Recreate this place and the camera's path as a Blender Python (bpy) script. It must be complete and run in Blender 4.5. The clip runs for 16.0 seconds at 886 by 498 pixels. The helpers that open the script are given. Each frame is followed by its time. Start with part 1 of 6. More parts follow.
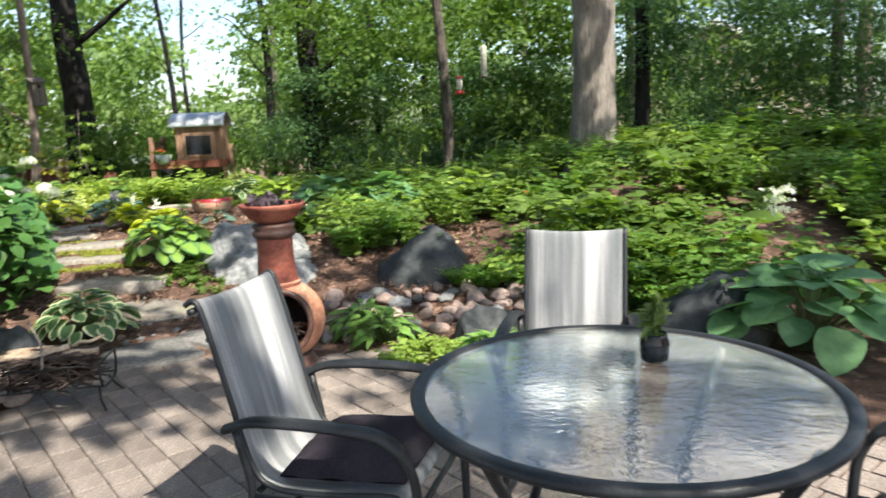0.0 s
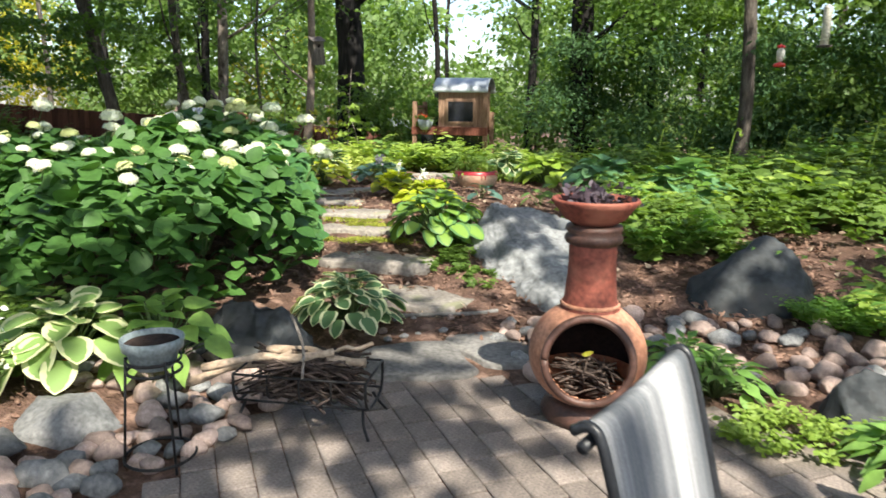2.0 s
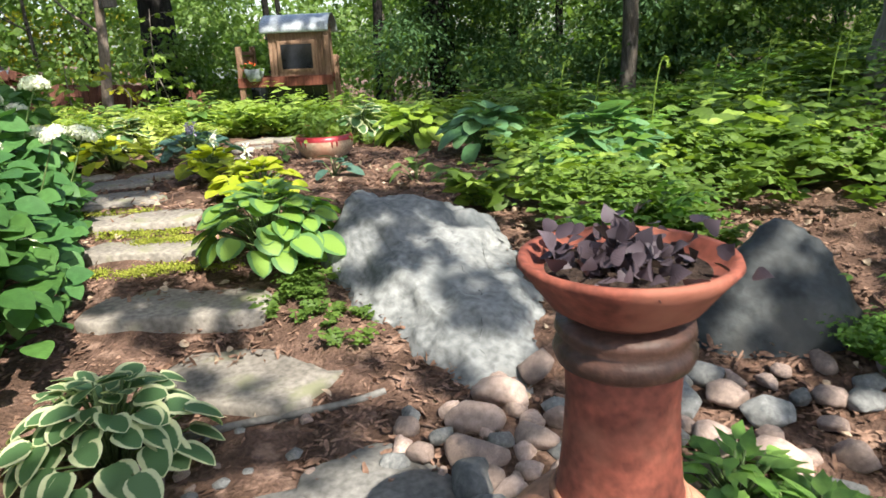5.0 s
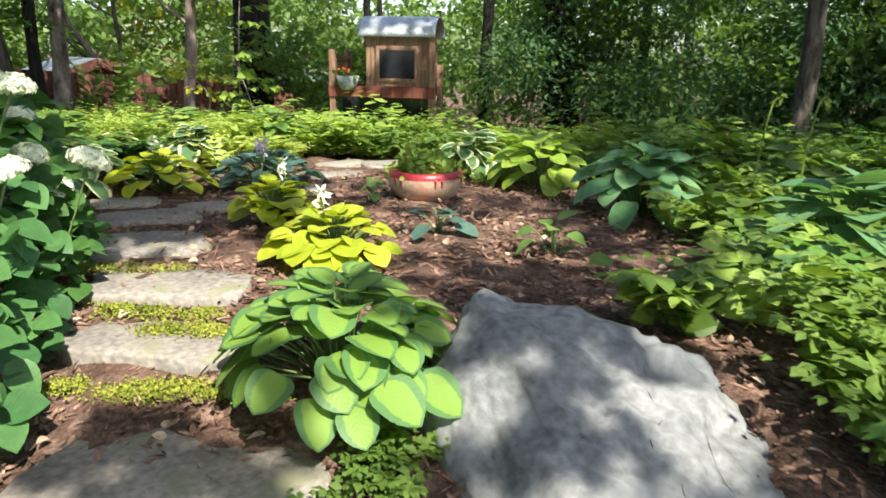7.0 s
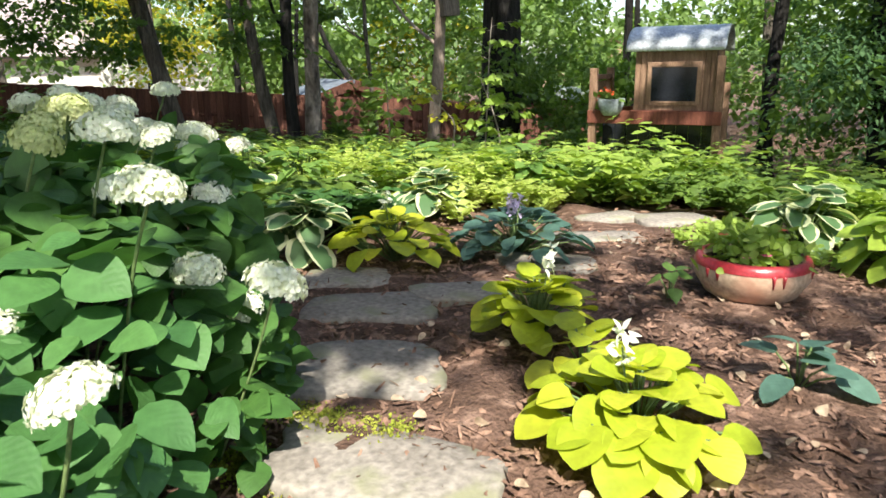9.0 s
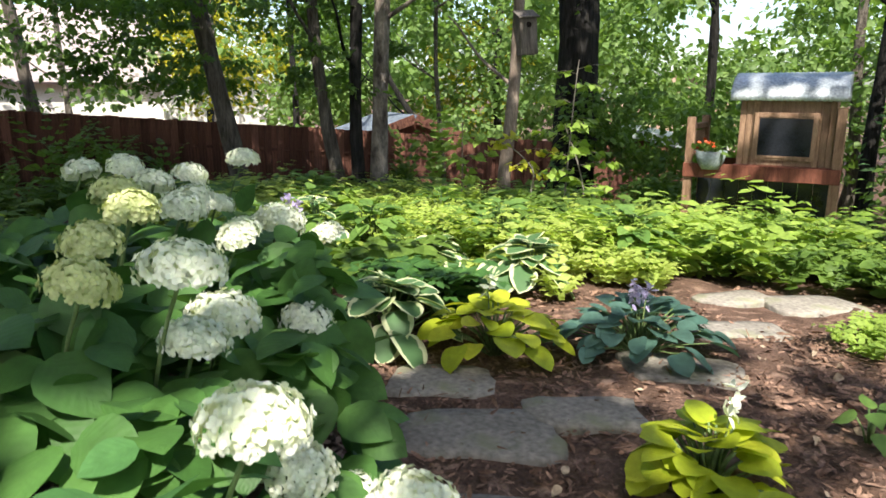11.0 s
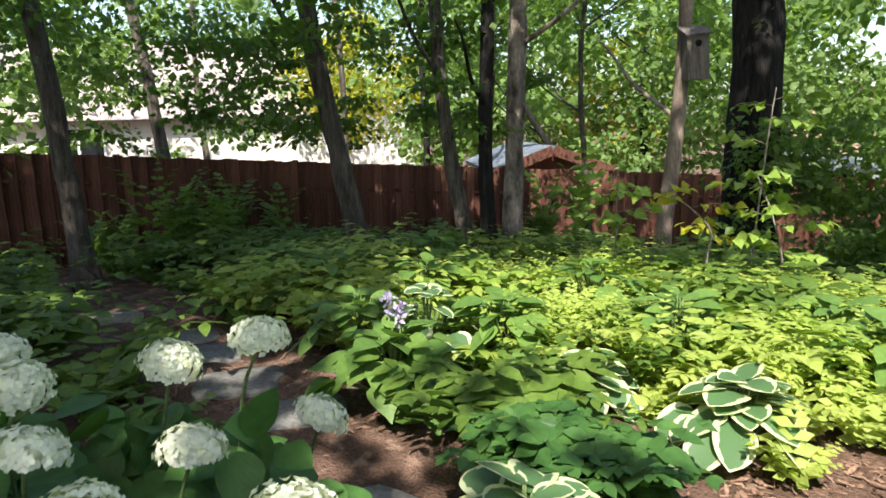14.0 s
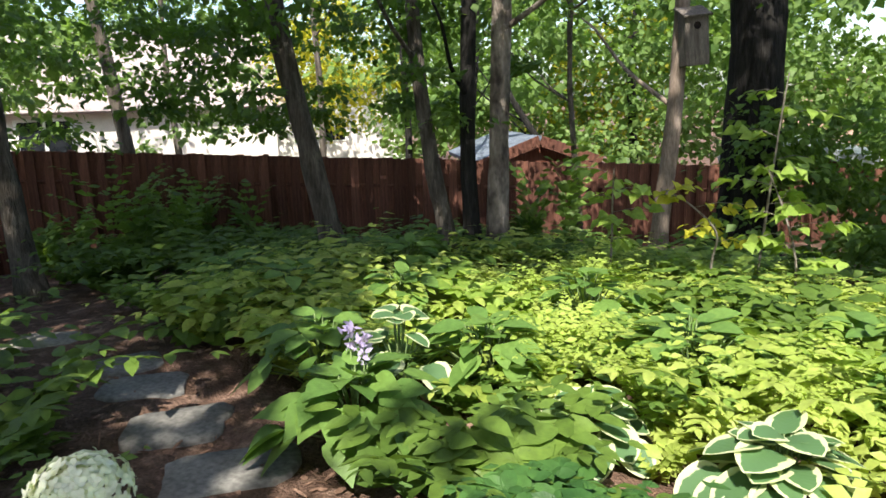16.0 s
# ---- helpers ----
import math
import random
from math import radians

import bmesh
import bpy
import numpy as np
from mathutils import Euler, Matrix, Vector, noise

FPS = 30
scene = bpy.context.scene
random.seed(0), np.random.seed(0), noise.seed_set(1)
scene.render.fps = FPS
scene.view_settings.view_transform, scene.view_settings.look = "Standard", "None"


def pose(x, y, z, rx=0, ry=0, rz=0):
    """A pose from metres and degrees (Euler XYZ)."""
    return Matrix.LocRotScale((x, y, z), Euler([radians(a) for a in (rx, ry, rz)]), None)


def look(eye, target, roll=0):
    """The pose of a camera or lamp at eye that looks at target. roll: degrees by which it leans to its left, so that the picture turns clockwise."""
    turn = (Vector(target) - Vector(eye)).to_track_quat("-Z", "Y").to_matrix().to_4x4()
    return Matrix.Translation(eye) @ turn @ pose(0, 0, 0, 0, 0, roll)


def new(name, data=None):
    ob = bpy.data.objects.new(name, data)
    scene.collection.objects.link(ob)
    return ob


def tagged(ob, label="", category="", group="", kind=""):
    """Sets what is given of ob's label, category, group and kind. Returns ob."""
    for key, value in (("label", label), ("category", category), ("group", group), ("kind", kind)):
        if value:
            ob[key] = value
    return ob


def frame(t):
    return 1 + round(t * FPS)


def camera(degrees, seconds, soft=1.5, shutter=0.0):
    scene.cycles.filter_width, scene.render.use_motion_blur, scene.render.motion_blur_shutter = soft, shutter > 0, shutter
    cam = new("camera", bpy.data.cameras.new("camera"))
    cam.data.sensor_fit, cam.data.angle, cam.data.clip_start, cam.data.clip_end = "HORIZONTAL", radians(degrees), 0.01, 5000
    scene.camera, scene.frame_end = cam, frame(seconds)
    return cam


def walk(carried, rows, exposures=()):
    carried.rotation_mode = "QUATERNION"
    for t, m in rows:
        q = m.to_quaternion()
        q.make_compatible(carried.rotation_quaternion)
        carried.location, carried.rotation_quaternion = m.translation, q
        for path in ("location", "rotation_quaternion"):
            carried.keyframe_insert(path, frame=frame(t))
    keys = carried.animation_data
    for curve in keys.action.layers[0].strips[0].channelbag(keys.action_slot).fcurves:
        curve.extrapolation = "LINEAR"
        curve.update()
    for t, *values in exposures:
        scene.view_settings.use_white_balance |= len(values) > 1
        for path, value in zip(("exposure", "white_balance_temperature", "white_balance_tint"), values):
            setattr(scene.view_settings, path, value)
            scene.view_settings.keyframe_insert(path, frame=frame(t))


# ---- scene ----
from mathutils.bvhtree import BVHTree
cam = camera(64.9, 16.0, soft=1.6, shutter=0.2)
PATH = [
    (0, (1.056, -0.014, 1.576), (0.866, 1.947, 1.233), -2.4),
    (0.5, (0.917, 0.274, 1.547), (0.473, 2.184, 1.151), 0.9),
    (1, (0.653, 0.499, 1.56), (0.201, 2.4, 1.134), 0.6),
    (1.5, (0.448, 0.762, 1.545), (-0.142, 2.622, 1.107), -0.7),
    (2, (0.212, 1.068, 1.571), (-0.593, 2.852, 1.164), 0.7),
    (2.5, (-0.068, 1.3, 1.613), (-1.014, 3.014, 1.205), 0.0),
    (3, (-0.252, 1.617, 1.596), (-1.361, 3.224, 1.164), -0.2),
    (3.5, (-0.363, 1.99, 1.58), (-1.277, 3.701, 1.092), -0.6),
    (4, (-0.445, 2.345, 1.602), (-0.948, 4.198, 1.043), -3.8),
    (4.2, (-0.451, 2.476, 1.589), (-0.829, 4.359, 1.032), -4.3),
    (6.3, (-1.059, 4.195, 1.526), (-1.603, 6.026, 0.934), 1.2),
    (6.5, (-1.155, 4.331, 1.544), (-1.706, 6.163, 0.96), 1.4),
    (7, (-1.327, 4.71, 1.552), (-1.958, 6.531, 1.019), 1.1),
    (7.5, (-1.555, 5.047, 1.569), (-2.368, 6.802, 1.064), 1.9),
    (8, (-1.87, 5.291, 1.608), (-2.805, 6.982, 1.09), -0.3),
    (8.5, (-2.105, 5.608, 1.609), (-3.21, 7.2, 1.115), -1.9),
    (9, (-2.283, 5.947, 1.687), (-3.488, 7.459, 1.176), -0.9),
    (9.2, (-2.364, 6.031, 1.7), (-3.582, 7.536, 1.196), -0.5),
    (11.3, (-3.185, 6.371, 1.956), (-4.509, 7.808, 1.53), -0.1),
    (11.5, (-3.282, 6.432, 2.006), (-4.603, 7.875, 1.591), -0.9),
    (12, (-3.447, 6.602, 2.009), (-4.805, 8.004, 1.575), -2.6),
    (12.5, (-3.608, 6.908, 2.013), (-5.058, 8.221, 1.594), -1.0),
    (13, (-3.774, 7.111, 2.023), (-5.252, 8.367, 1.535), 0.2),
    (13.5, (-4.074, 7.27, 2.065), (-5.625, 8.465, 1.655), -0.7),
    (14, (-4.24, 7.412, 2.097), (-5.816, 8.584, 1.717), -1.5),
    (14.5, (-4.347, 7.6, 2.127), (-5.971, 8.724, 1.811), -1.2),
    (15, (-4.479, 7.699, 2.12), (-6.095, 8.833, 1.8), -0.8),
    (15.5, (-4.657, 7.784, 2.142), (-6.242, 8.949, 1.781), -1.3),
    (16, (-4.74, 7.878, 2.118), (-6.287, 9.077, 1.705), -1.9),
]
walk(cam, [(t, look(eye, target, roll)) for t, eye, target, roll in PATH])

# ---- light ----
SUN = Vector((0.56, -0.57, 1.0)).normalized()
world = bpy.data.worlds.new("sky")
scene.world = world
world.use_nodes = True
wn = world.node_tree.nodes
sky = wn.new("ShaderNodeTexSky")
sky.sky_type = "NISHITA"
sky.sun_disc = False
sky.sun_elevation = math.asin(SUN.z)
sky.sun_rotation = math.atan2(SUN.x, SUN.y)
sky.dust_density = 2.0
wn["Background"].inputs[1].default_value = 0.128
world.node_tree.links.new(sky.outputs[0], wn["Background"].inputs[0])
sun_data = bpy.data.lights.new("sun", "SUN")
sun_data.energy = 4.5
sun_data.angle = radians(0.55)
sun_data.color = (1.0, 0.94, 0.82)
new("sun", sun_data).matrix_world = look(SUN * 60, (0, 0, 0))
scene.view_settings.exposure = 1.4


# ---- materials ----
def ramp(nt, stops):
    r = nt.nodes.new("ShaderNodeValToRGB")
    while len(r.color_ramp.elements) < len(stops):
        r.color_ramp.elements.new(0.5)
    for e, (p, c) in zip(r.color_ramp.elements, stops):
        e.position, e.color = p, (*c, 1)
    return r


def tex(nt, kind, scale, detail=6.0, coords=None):
    n = nt.nodes.new(kind)
    n.inputs["Scale"].default_value = scale
    if kind == "ShaderNodeTexNoise":
        n.inputs["Detail"].default_value = detail
    nt.links.new(coords or nt.nodes.new("ShaderNodeTexCoord").outputs["Object"], n.inputs["Vector"])
    return n


def base(name, rough=0.7, metal=0.0, spec=0.4):
    m = bpy.data.materials.new(name)
    m.use_nodes = True
    b = m.node_tree.nodes["Principled BSDF"]
    b.inputs["Roughness"].default_value = rough
    b.inputs["Metallic"].default_value = metal
    b.inputs["Specular IOR Level"].default_value = spec if rough < 0.8 else 0.15
    return m, m.node_tree, b


def mixc(nt, fac, a, b, how="MIX"):
    n = nt.nodes.new("ShaderNodeMix")
    n.data_type, n.blend_type = "RGBA", how
    for sock, v in ((n.inputs[0], fac), (n.inputs[6], a), (n.inputs[7], b)):
        if isinstance(v, bpy.types.NodeSocket):
            nt.links.new(v, sock)
        elif isinstance(v, tuple):
            sock.default_value = (*v, 1)
        else:
            sock.default_value = v
    return n.outputs[2]


def rough_mat(name, c1, c2, scale=6.0, fine=40.0, rough=0.8, bump=0.3, metal=0.0, spots=None, spot_scale=2.0, vary=0.0, stretch=None, depth=0.02):
    """Two mixed colours at a coarse and a fine scale, spots of a third, relief, and a random tone per object."""
    m, nt, b = base(name, rough, metal)
    tc = nt.nodes.new("ShaderNodeTexCoord").outputs["Object"]
    if stretch:
        mp = nt.nodes.new("ShaderNodeMapping")
        mp.inputs["Scale"].default_value = stretch
        nt.links.new(tc, mp.inputs["Vector"])
        tc = mp.outputs[0]
    n1, n2 = tex(nt, "ShaderNodeTexNoise", scale, 5, tc), tex(nt, "ShaderNodeTexNoise", fine, 4, tc)
    r1 = ramp(nt, [(0.32, c1), (0.68, c2)])
    nt.links.new(n1.outputs[0], r1.inputs[0])
    r2 = ramp(nt, [(0.3, (0.62, 0.62, 0.62)), (0.7, (1.2, 1.2, 1.2))])
    nt.links.new(n2.outputs[0], r2.inputs[0])
    col = mixc(nt, 1.0, r1.outputs[0], r2.outputs[0], "MULTIPLY")
    if spots:
        n3 = tex(nt, "ShaderNodeTexNoise", spot_scale, 7, tc)
        r3 = ramp(nt, [(0.55, (0, 0, 0)), (0.68, (1, 1, 1))])
        nt.links.new(n3.outputs[0], r3.inputs[0])
        col = mixc(nt, r3.outputs[0], col, spots)
    if vary:
        oi = nt.nodes.new("ShaderNodeObjectInfo")
        rv = ramp(nt, [(0, (1 - vary,) * 3), (1, (1 + vary,) * 3)])
        nt.links.new(oi.outputs["Random"], rv.inputs[0])
        col = mixc(nt, 1.0, col, rv.outputs[0], "MULTIPLY")
    nt.links.new(col, b.inputs["Base Color"])
    if bump:
        bp = nt.nodes.new("ShaderNodeBump")
        bp.inputs["Strength"].default_value, bp.inputs["Distance"].default_value = bump, depth
        add = nt.nodes.new("ShaderNodeMath")
        nt.links.new(n1.outputs[0], add.inputs[0]), nt.links.new(n2.outputs[0], add.inputs[1])
        nt.links.new(add.outputs[0], bp.inputs["Height"])
        nt.links.new(bp.outputs[0], b.inputs["Normal"])
    return m


def leaf_mat(name, c1, c2, margin=None, where=0.72, inner=None, glow=0.35, rough=0.52, parts=False):
    """Leaves: a tone for each leaf, a pale midrib, a coloured margin where there is one, and light let through."""
    m, nt, b = base(name, rough, 0, 0.35)
    if parts:
        rnd = nt.nodes.new("ShaderNodeObjectInfo").outputs["Random"]
    else:
        one = nt.nodes.new("ShaderNodeNewGeometry").outputs["Random Per Island"]
        drift = tex(nt, "ShaderNodeTexNoise", 2.2, 2, nt.nodes.new("ShaderNodeTexCoord").outputs["Object"])
        spread = nt.nodes.new("ShaderNodeMath")
        spread.operation = "MULTIPLY_ADD"
        spread.inputs[1].default_value, spread.inputs[2].default_value = 1.7, -0.55
        nt.links.new(drift.outputs[0], spread.inputs[0])
        blend = nt.nodes.new("ShaderNodeMath")
        blend.operation = "MULTIPLY_ADD"
        blend.inputs[1].default_value = 0.4
        nt.links.new(one, blend.inputs[0]), nt.links.new(spread.outputs[0], blend.inputs[2])
        rnd = blend.outputs[0]
    r = ramp(nt, [(0.0, c1), (1.0, c2)])
    nt.links.new(rnd, r.inputs[0])
    n = tex(nt, "ShaderNodeTexNoise", 25.0, 3)
    tone = ramp(nt, [(0.3, (0.8, 0.8, 0.8)), (0.7, (1.12, 1.12, 1.12))])
    nt.links.new(n.outputs[0], tone.inputs[0])
    col = mixc(nt, 1.0, r.outputs[0], tone.outputs[0], "MULTIPLY")
    at = nt.nodes.new("ShaderNodeAttribute")
    at.attribute_name = "rim"
    if margin or inner:
        wob = nt.nodes.new("ShaderNodeMath")
        wob.operation = "MULTIPLY_ADD"
        wob.inputs[1].default_value = 0.35
        nt.links.new(n.outputs[0], wob.inputs[0])
        nt.links.new(at.outputs["Fac"], wob.inputs[2])
        edge = ramp(nt, [(min(0.98, where + 0.1), (0, 0, 0)), (min(1.0, where + 0.17), (1, 1, 1))])
        nt.links.new(wob.outputs[0], edge.inputs[0])
        col = mixc(nt, edge.outputs[0], inner or col, margin or col)
    nt.links.new(col, b.inputs["Base Color"])
    t = nt.nodes.new("ShaderNodeBsdfTranslucent")
    warm = mixc(nt, 1.0, col, (1.25, 1.3, 0.6), "MULTIPLY")
    nt.links.new(warm, t.inputs["Color"])
    mx = nt.nodes.new("ShaderNodeMixShader")
    mx.inputs[0].default_value = glow
    nt.links.new(b.outputs[0], mx.inputs[1]), nt.links.new(t.outputs[0], mx.inputs[2])
    nt.links.new(mx.outputs[0], nt.nodes["Material Output"].inputs[0])
    wv = tex(nt, "ShaderNodeTexNoise", 60.0, 2)
    bp = nt.nodes.new("ShaderNodeBump")
    bp.inputs["Strength"].default_value, bp.inputs["Distance"].default_value = 0.25, 0.004
    al = nt.nodes.new("ShaderNodeAttribute")
    al.attribute_name = "along"
    slant = nt.nodes.new("ShaderNodeMath")
    slant.operation = "MULTIPLY_ADD"
    slant.inputs[1].default_value = -0.3
    nt.links.new(at.outputs["Fac"], slant.inputs[0]), nt.links.new(al.outputs["Fac"], slant.inputs[2])
    wave = nt.nodes.new("ShaderNodeMath")
    wave.operation = "MULTIPLY"
    wave.inputs[1].default_value = 52.0
    nt.links.new(slant.outputs[0], wave.inputs[0])
    sine = nt.nodes.new("ShaderNodeMath")
    sine.operation = "SINE"
    nt.links.new(wave.outputs[0], sine.inputs[0])
    both = nt.nodes.new("ShaderNodeMath")
    both.operation = "MULTIPLY_ADD"
    both.inputs[1].default_value = 0.18
    nt.links.new(sine.outputs[0], both.inputs[0]), nt.links.new(wv.outputs[0], both.inputs[2])
    nt.links.new(both.outputs[0], bp.inputs["Height"]), nt.links.new(bp.outputs[0], b.inputs["Normal"])
    return m


M_GROUND = rough_mat("mulch_soil", (0.075, 0.045, 0.032), (0.17, 0.105, 0.08), 5, 55, 0.95, 0.9, spots=(0.26, 0.17, 0.13), spot_scale=9, depth=0.03)
M_CHIP = rough_mat("bark_chip", (0.09, 0.05, 0.035), (0.27, 0.17, 0.125), 10, 60, 0.95, 0.4, vary=0.4)
M_PAVER = rough_mat("paver_concrete", (0.17, 0.145, 0.128), (0.25, 0.21, 0.185), 5, 70, 0.9, 0.45, spots=(0.13, 0.12, 0.11), vary=0.22, depth=0.008)
M_FLAG = rough_mat("flagstone", (0.192, 0.172, 0.152), (0.288, 0.264, 0.232), 3, 30, 0.85, 0.5, spots=(0.2, 0.2, 0.13), spot_scale=4, vary=0.15, depth=0.012)
M_SLATE = rough_mat("slate_flag", (0.14, 0.135, 0.127), (0.24, 0.23, 0.215), 3, 30, 0.8, 0.5, vary=0.15, depth=0.012)
M_MOSS = rough_mat("moss", (0.2, 0.25, 0.03), (0.38, 0.4, 0.07), 12, 90, 0.95, 1.0)
M_ROCK = rough_mat("grey_boulder", (0.15, 0.158, 0.162), (0.3, 0.308, 0.304), 2.2, 24, 0.85, 0.35, spots=(0.1, 0.11, 0.117), spot_scale=2.2, depth=0.02)
M_DARKROCK = rough_mat("dark_boulder", (0.016, 0.02, 0.023), (0.048, 0.054, 0.056), 2.5, 26, 0.7, 0.4, spots=(0.085, 0.083, 0.076), spot_scale=2.0, depth=0.014)
M_COB = rough_mat("cobble", (0.25, 0.185, 0.16), (0.41, 0.31, 0.265), 4, 45, 0.75, 0.3, vary=0.4, depth=0.008)
M_COBGREY = rough_mat("grey_cobble", (0.12, 0.125, 0.125), (0.24, 0.24, 0.235), 4, 45, 0.75, 0.3, vary=0.35, depth=0.008)
M_BARK = rough_mat("bark", (0.06, 0.05, 0.042), (0.19, 0.165, 0.14), 5, 26, 0.95, 1.0, stretch=(3, 3, 0.5), depth=0.05)
# dark bark, lowered to near black so the colour includes the wood's shade
M_BARKDARK = rough_mat("shaded_dark_bark", (0.01, 0.0095, 0.009), (0.034, 0.032, 0.03), 5, 22, 1.0, 0.8, stretch=(3, 3, 0.4), depth=0.06)
M_BARKPALE = rough_mat("pale_bark", (0.19, 0.165, 0.14), (0.34, 0.3, 0.265), 4, 22, 0.9, 0.9, stretch=(3, 3, 0.4), depth=0.05)
M_BARKTAN = rough_mat("tan_bark", (0.17, 0.13, 0.105), (0.30, 0.24, 0.2), 3, 30, 0.85, 0.4, stretch=(2, 2, 0.5))
M_BARKFLAKE = rough_mat("flaking_bark", (0.05, 0.04, 0.035), (0.34, 0.29, 0.25), 7, 25, 0.95, 1.0, stretch=(1, 1, 0.5), depth=0.04)
M_IRON = rough_mat("black_iron", (0.012, 0.012, 0.013), (0.03, 0.028, 0.027), 20, 90, 0.5, 0.2, metal=0.4)
M_FRAME = rough_mat("charcoal_powder_coat", (0.014, 0.0155, 0.018), (0.026, 0.028, 0.032), 10, 120, 0.42, 0.1)
M_TERRA = rough_mat("terracotta", (0.16, 0.04, 0.026), (0.29, 0.085, 0.055), 5, 40, 0.75, 0.25, spots=(0.34, 0.13, 0.085), spot_scale=3, depth=0.006)
M_TERRABODY = rough_mat("terracotta_pale", (0.36, 0.16, 0.09), (0.5, 0.25, 0.16), 4, 40, 0.75, 0.25, spots=(0.26, 0.10, 0.06), spot_scale=3, depth=0.006)
M_SOOT_SHADE = rough_mat("sooty_clay_and_hole_shade", (0.008, 0.007, 0.007), (0.03, 0.02, 0.018), 8, 50, 0.8, 0.3)
M_CLAYDARK = rough_mat("dark_clay_ring", (0.05, 0.025, 0.018), (0.12, 0.06, 0.045), 8, 50, 0.5, 0.2)
M_TWIG = rough_mat("dry_twig", (0.03, 0.022, 0.019), (0.12, 0.09, 0.075), 10, 60, 0.9, 0.4, vary=0.55)
M_LOG = rough_mat("peeled_branch", (0.3, 0.22, 0.15), (0.5, 0.4, 0.3), 6, 40, 0.85, 0.5, stretch=(1, 1, 1))
M_SOIL = rough_mat("potting_soil", (0.02, 0.014, 0.012), (0.06, 0.04, 0.032), 18, 80, 0.95, 1.0)
M_GREYPOT = rough_mat("grey_glazed_pot", (0.16, 0.2, 0.205), (0.27, 0.31, 0.31), 6, 50, 0.35, 0.1)
M_CREAM = rough_mat("cream_glaze", (0.4, 0.29, 0.2), (0.52, 0.4, 0.29), 5, 40, 0.4, 0.1, spots=(0.42, 0.22, 0.15))
M_REDGLAZE = rough_mat("red_glaze", (0.3, 0.02, 0.03), (0.42, 0.05, 0.06), 8, 50, 0.3, 0.1)
M_CEDAR = rough_mat("weathered_cedar", (0.17, 0.10, 0.065), (0.31, 0.2, 0.135), 4, 40, 0.85, 0.4, stretch=(6, 6, 0.6), vary=0.2)
M_REDWOOD = rough_mat("red_stained_wood", (0.13, 0.045, 0.03), (0.24, 0.09, 0.06), 4, 40, 0.8, 0.4, stretch=(6, 6, 0.6), vary=0.25)
M_FENCE = rough_mat("fence_board", (0.08, 0.036, 0.028), (0.18, 0.08, 0.056), 3, 30, 0.9, 0.5, stretch=(8, 8, 0.5), vary=0.35)
M_TIN = rough_mat("galvanised_tin", (0.35, 0.39, 0.43), (0.5, 0.54, 0.58), 5, 40, 0.45, 0.15, metal=0.6)
M_SHINGLE = rough_mat("blue_grey_roof", (0.1, 0.12, 0.155), (0.17, 0.2, 0.24), 6, 40, 0.85, 0.4)
M_PINKROOF = rough_mat("pale_roof", (0.28, 0.235, 0.23), (0.38, 0.32, 0.315), 3, 30, 0.9, 0.3)
M_SIDING = rough_mat("pale_siding", (0.62, 0.58, 0.55), (0.72, 0.68, 0.65), 3, 40, 0.8, 0.1)
M_TRIM = rough_mat("white_trim", (0.7, 0.7, 0.69), (0.8, 0.8, 0.79), 5, 60, 0.6, 0.05)
M_BRICKHOUSE = rough_mat("salmon_siding", (0.42, 0.27, 0.21), (0.55, 0.38, 0.3), 3, 40, 0.85, 0.2)
M_TANHOUSE = rough_mat("tan_siding", (0.42, 0.34, 0.26), (0.55, 0.46, 0.37), 2, 30, 0.85, 0.2)
M_GLASS_SHADE = rough_mat("dark_glass_and_shade", (0.008, 0.01, 0.014), (0.02, 0.022, 0.028), 4, 50, 0.12, 0.0)
M_BIRD = rough_mat("grey_birdhouse_wood", (0.1, 0.085, 0.075), (0.2, 0.175, 0.155), 4, 40, 0.9, 0.5, stretch=(6, 6, 0.6))
M_RED = rough_mat("red_plastic", (0.5, 0.02, 0.02), (0.62, 0.04, 0.03), 9, 50, 0.35, 0.05)
M_CLEAR = rough_mat("seed_tube", (0.5, 0.48, 0.4), (0.7, 0.68, 0.6), 30, 60, 0.3, 0.1)
M_PURPLEGLASS = rough_mat("purple_glass", (0.02, 0.002, 0.008), (0.05, 0.005, 0.02), 5, 30, 0.12, 0.0)
M_CUSHION = rough_mat("plum_cushion", (0.024, 0.02, 0.028), (0.042, 0.036, 0.046), 6, 160, 0.95, 0.35)
M_WHITEPETAL = leaf_mat("white_petals", (0.72, 0.76, 0.66), (0.86, 0.86, 0.8), glow=0.3, rough=0.7)
M_LIMEPETAL = leaf_mat("lime_white_petals", (0.52, 0.57, 0.25), (0.68, 0.7, 0.42), glow=0.3, rough=0.7)
M_LILAC = leaf_mat("lilac_petals", (0.42, 0.34, 0.62), (0.62, 0.55, 0.76), glow=0.3, rough=0.6)
M_SPENT = leaf_mat("pink_petals", (0.7, 0.06, 0.3), (0.8, 0.15, 0.4), glow=0.2)
M_ORANGE = leaf_mat("orange_red_petals", (0.6, 0.06, 0.02), (0.7, 0.16, 0.04), glow=0.2)
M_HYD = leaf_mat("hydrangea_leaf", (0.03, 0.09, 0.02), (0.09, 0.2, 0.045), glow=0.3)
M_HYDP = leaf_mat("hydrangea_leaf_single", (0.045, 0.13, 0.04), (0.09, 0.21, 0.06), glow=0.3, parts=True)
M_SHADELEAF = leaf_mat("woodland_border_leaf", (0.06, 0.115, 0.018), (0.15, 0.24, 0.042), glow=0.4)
M_LIME = leaf_mat("lime_hosta_leaf", (0.30, 0.38, 0.02), (0.44, 0.47, 0.04), glow=0.35, parts=True)
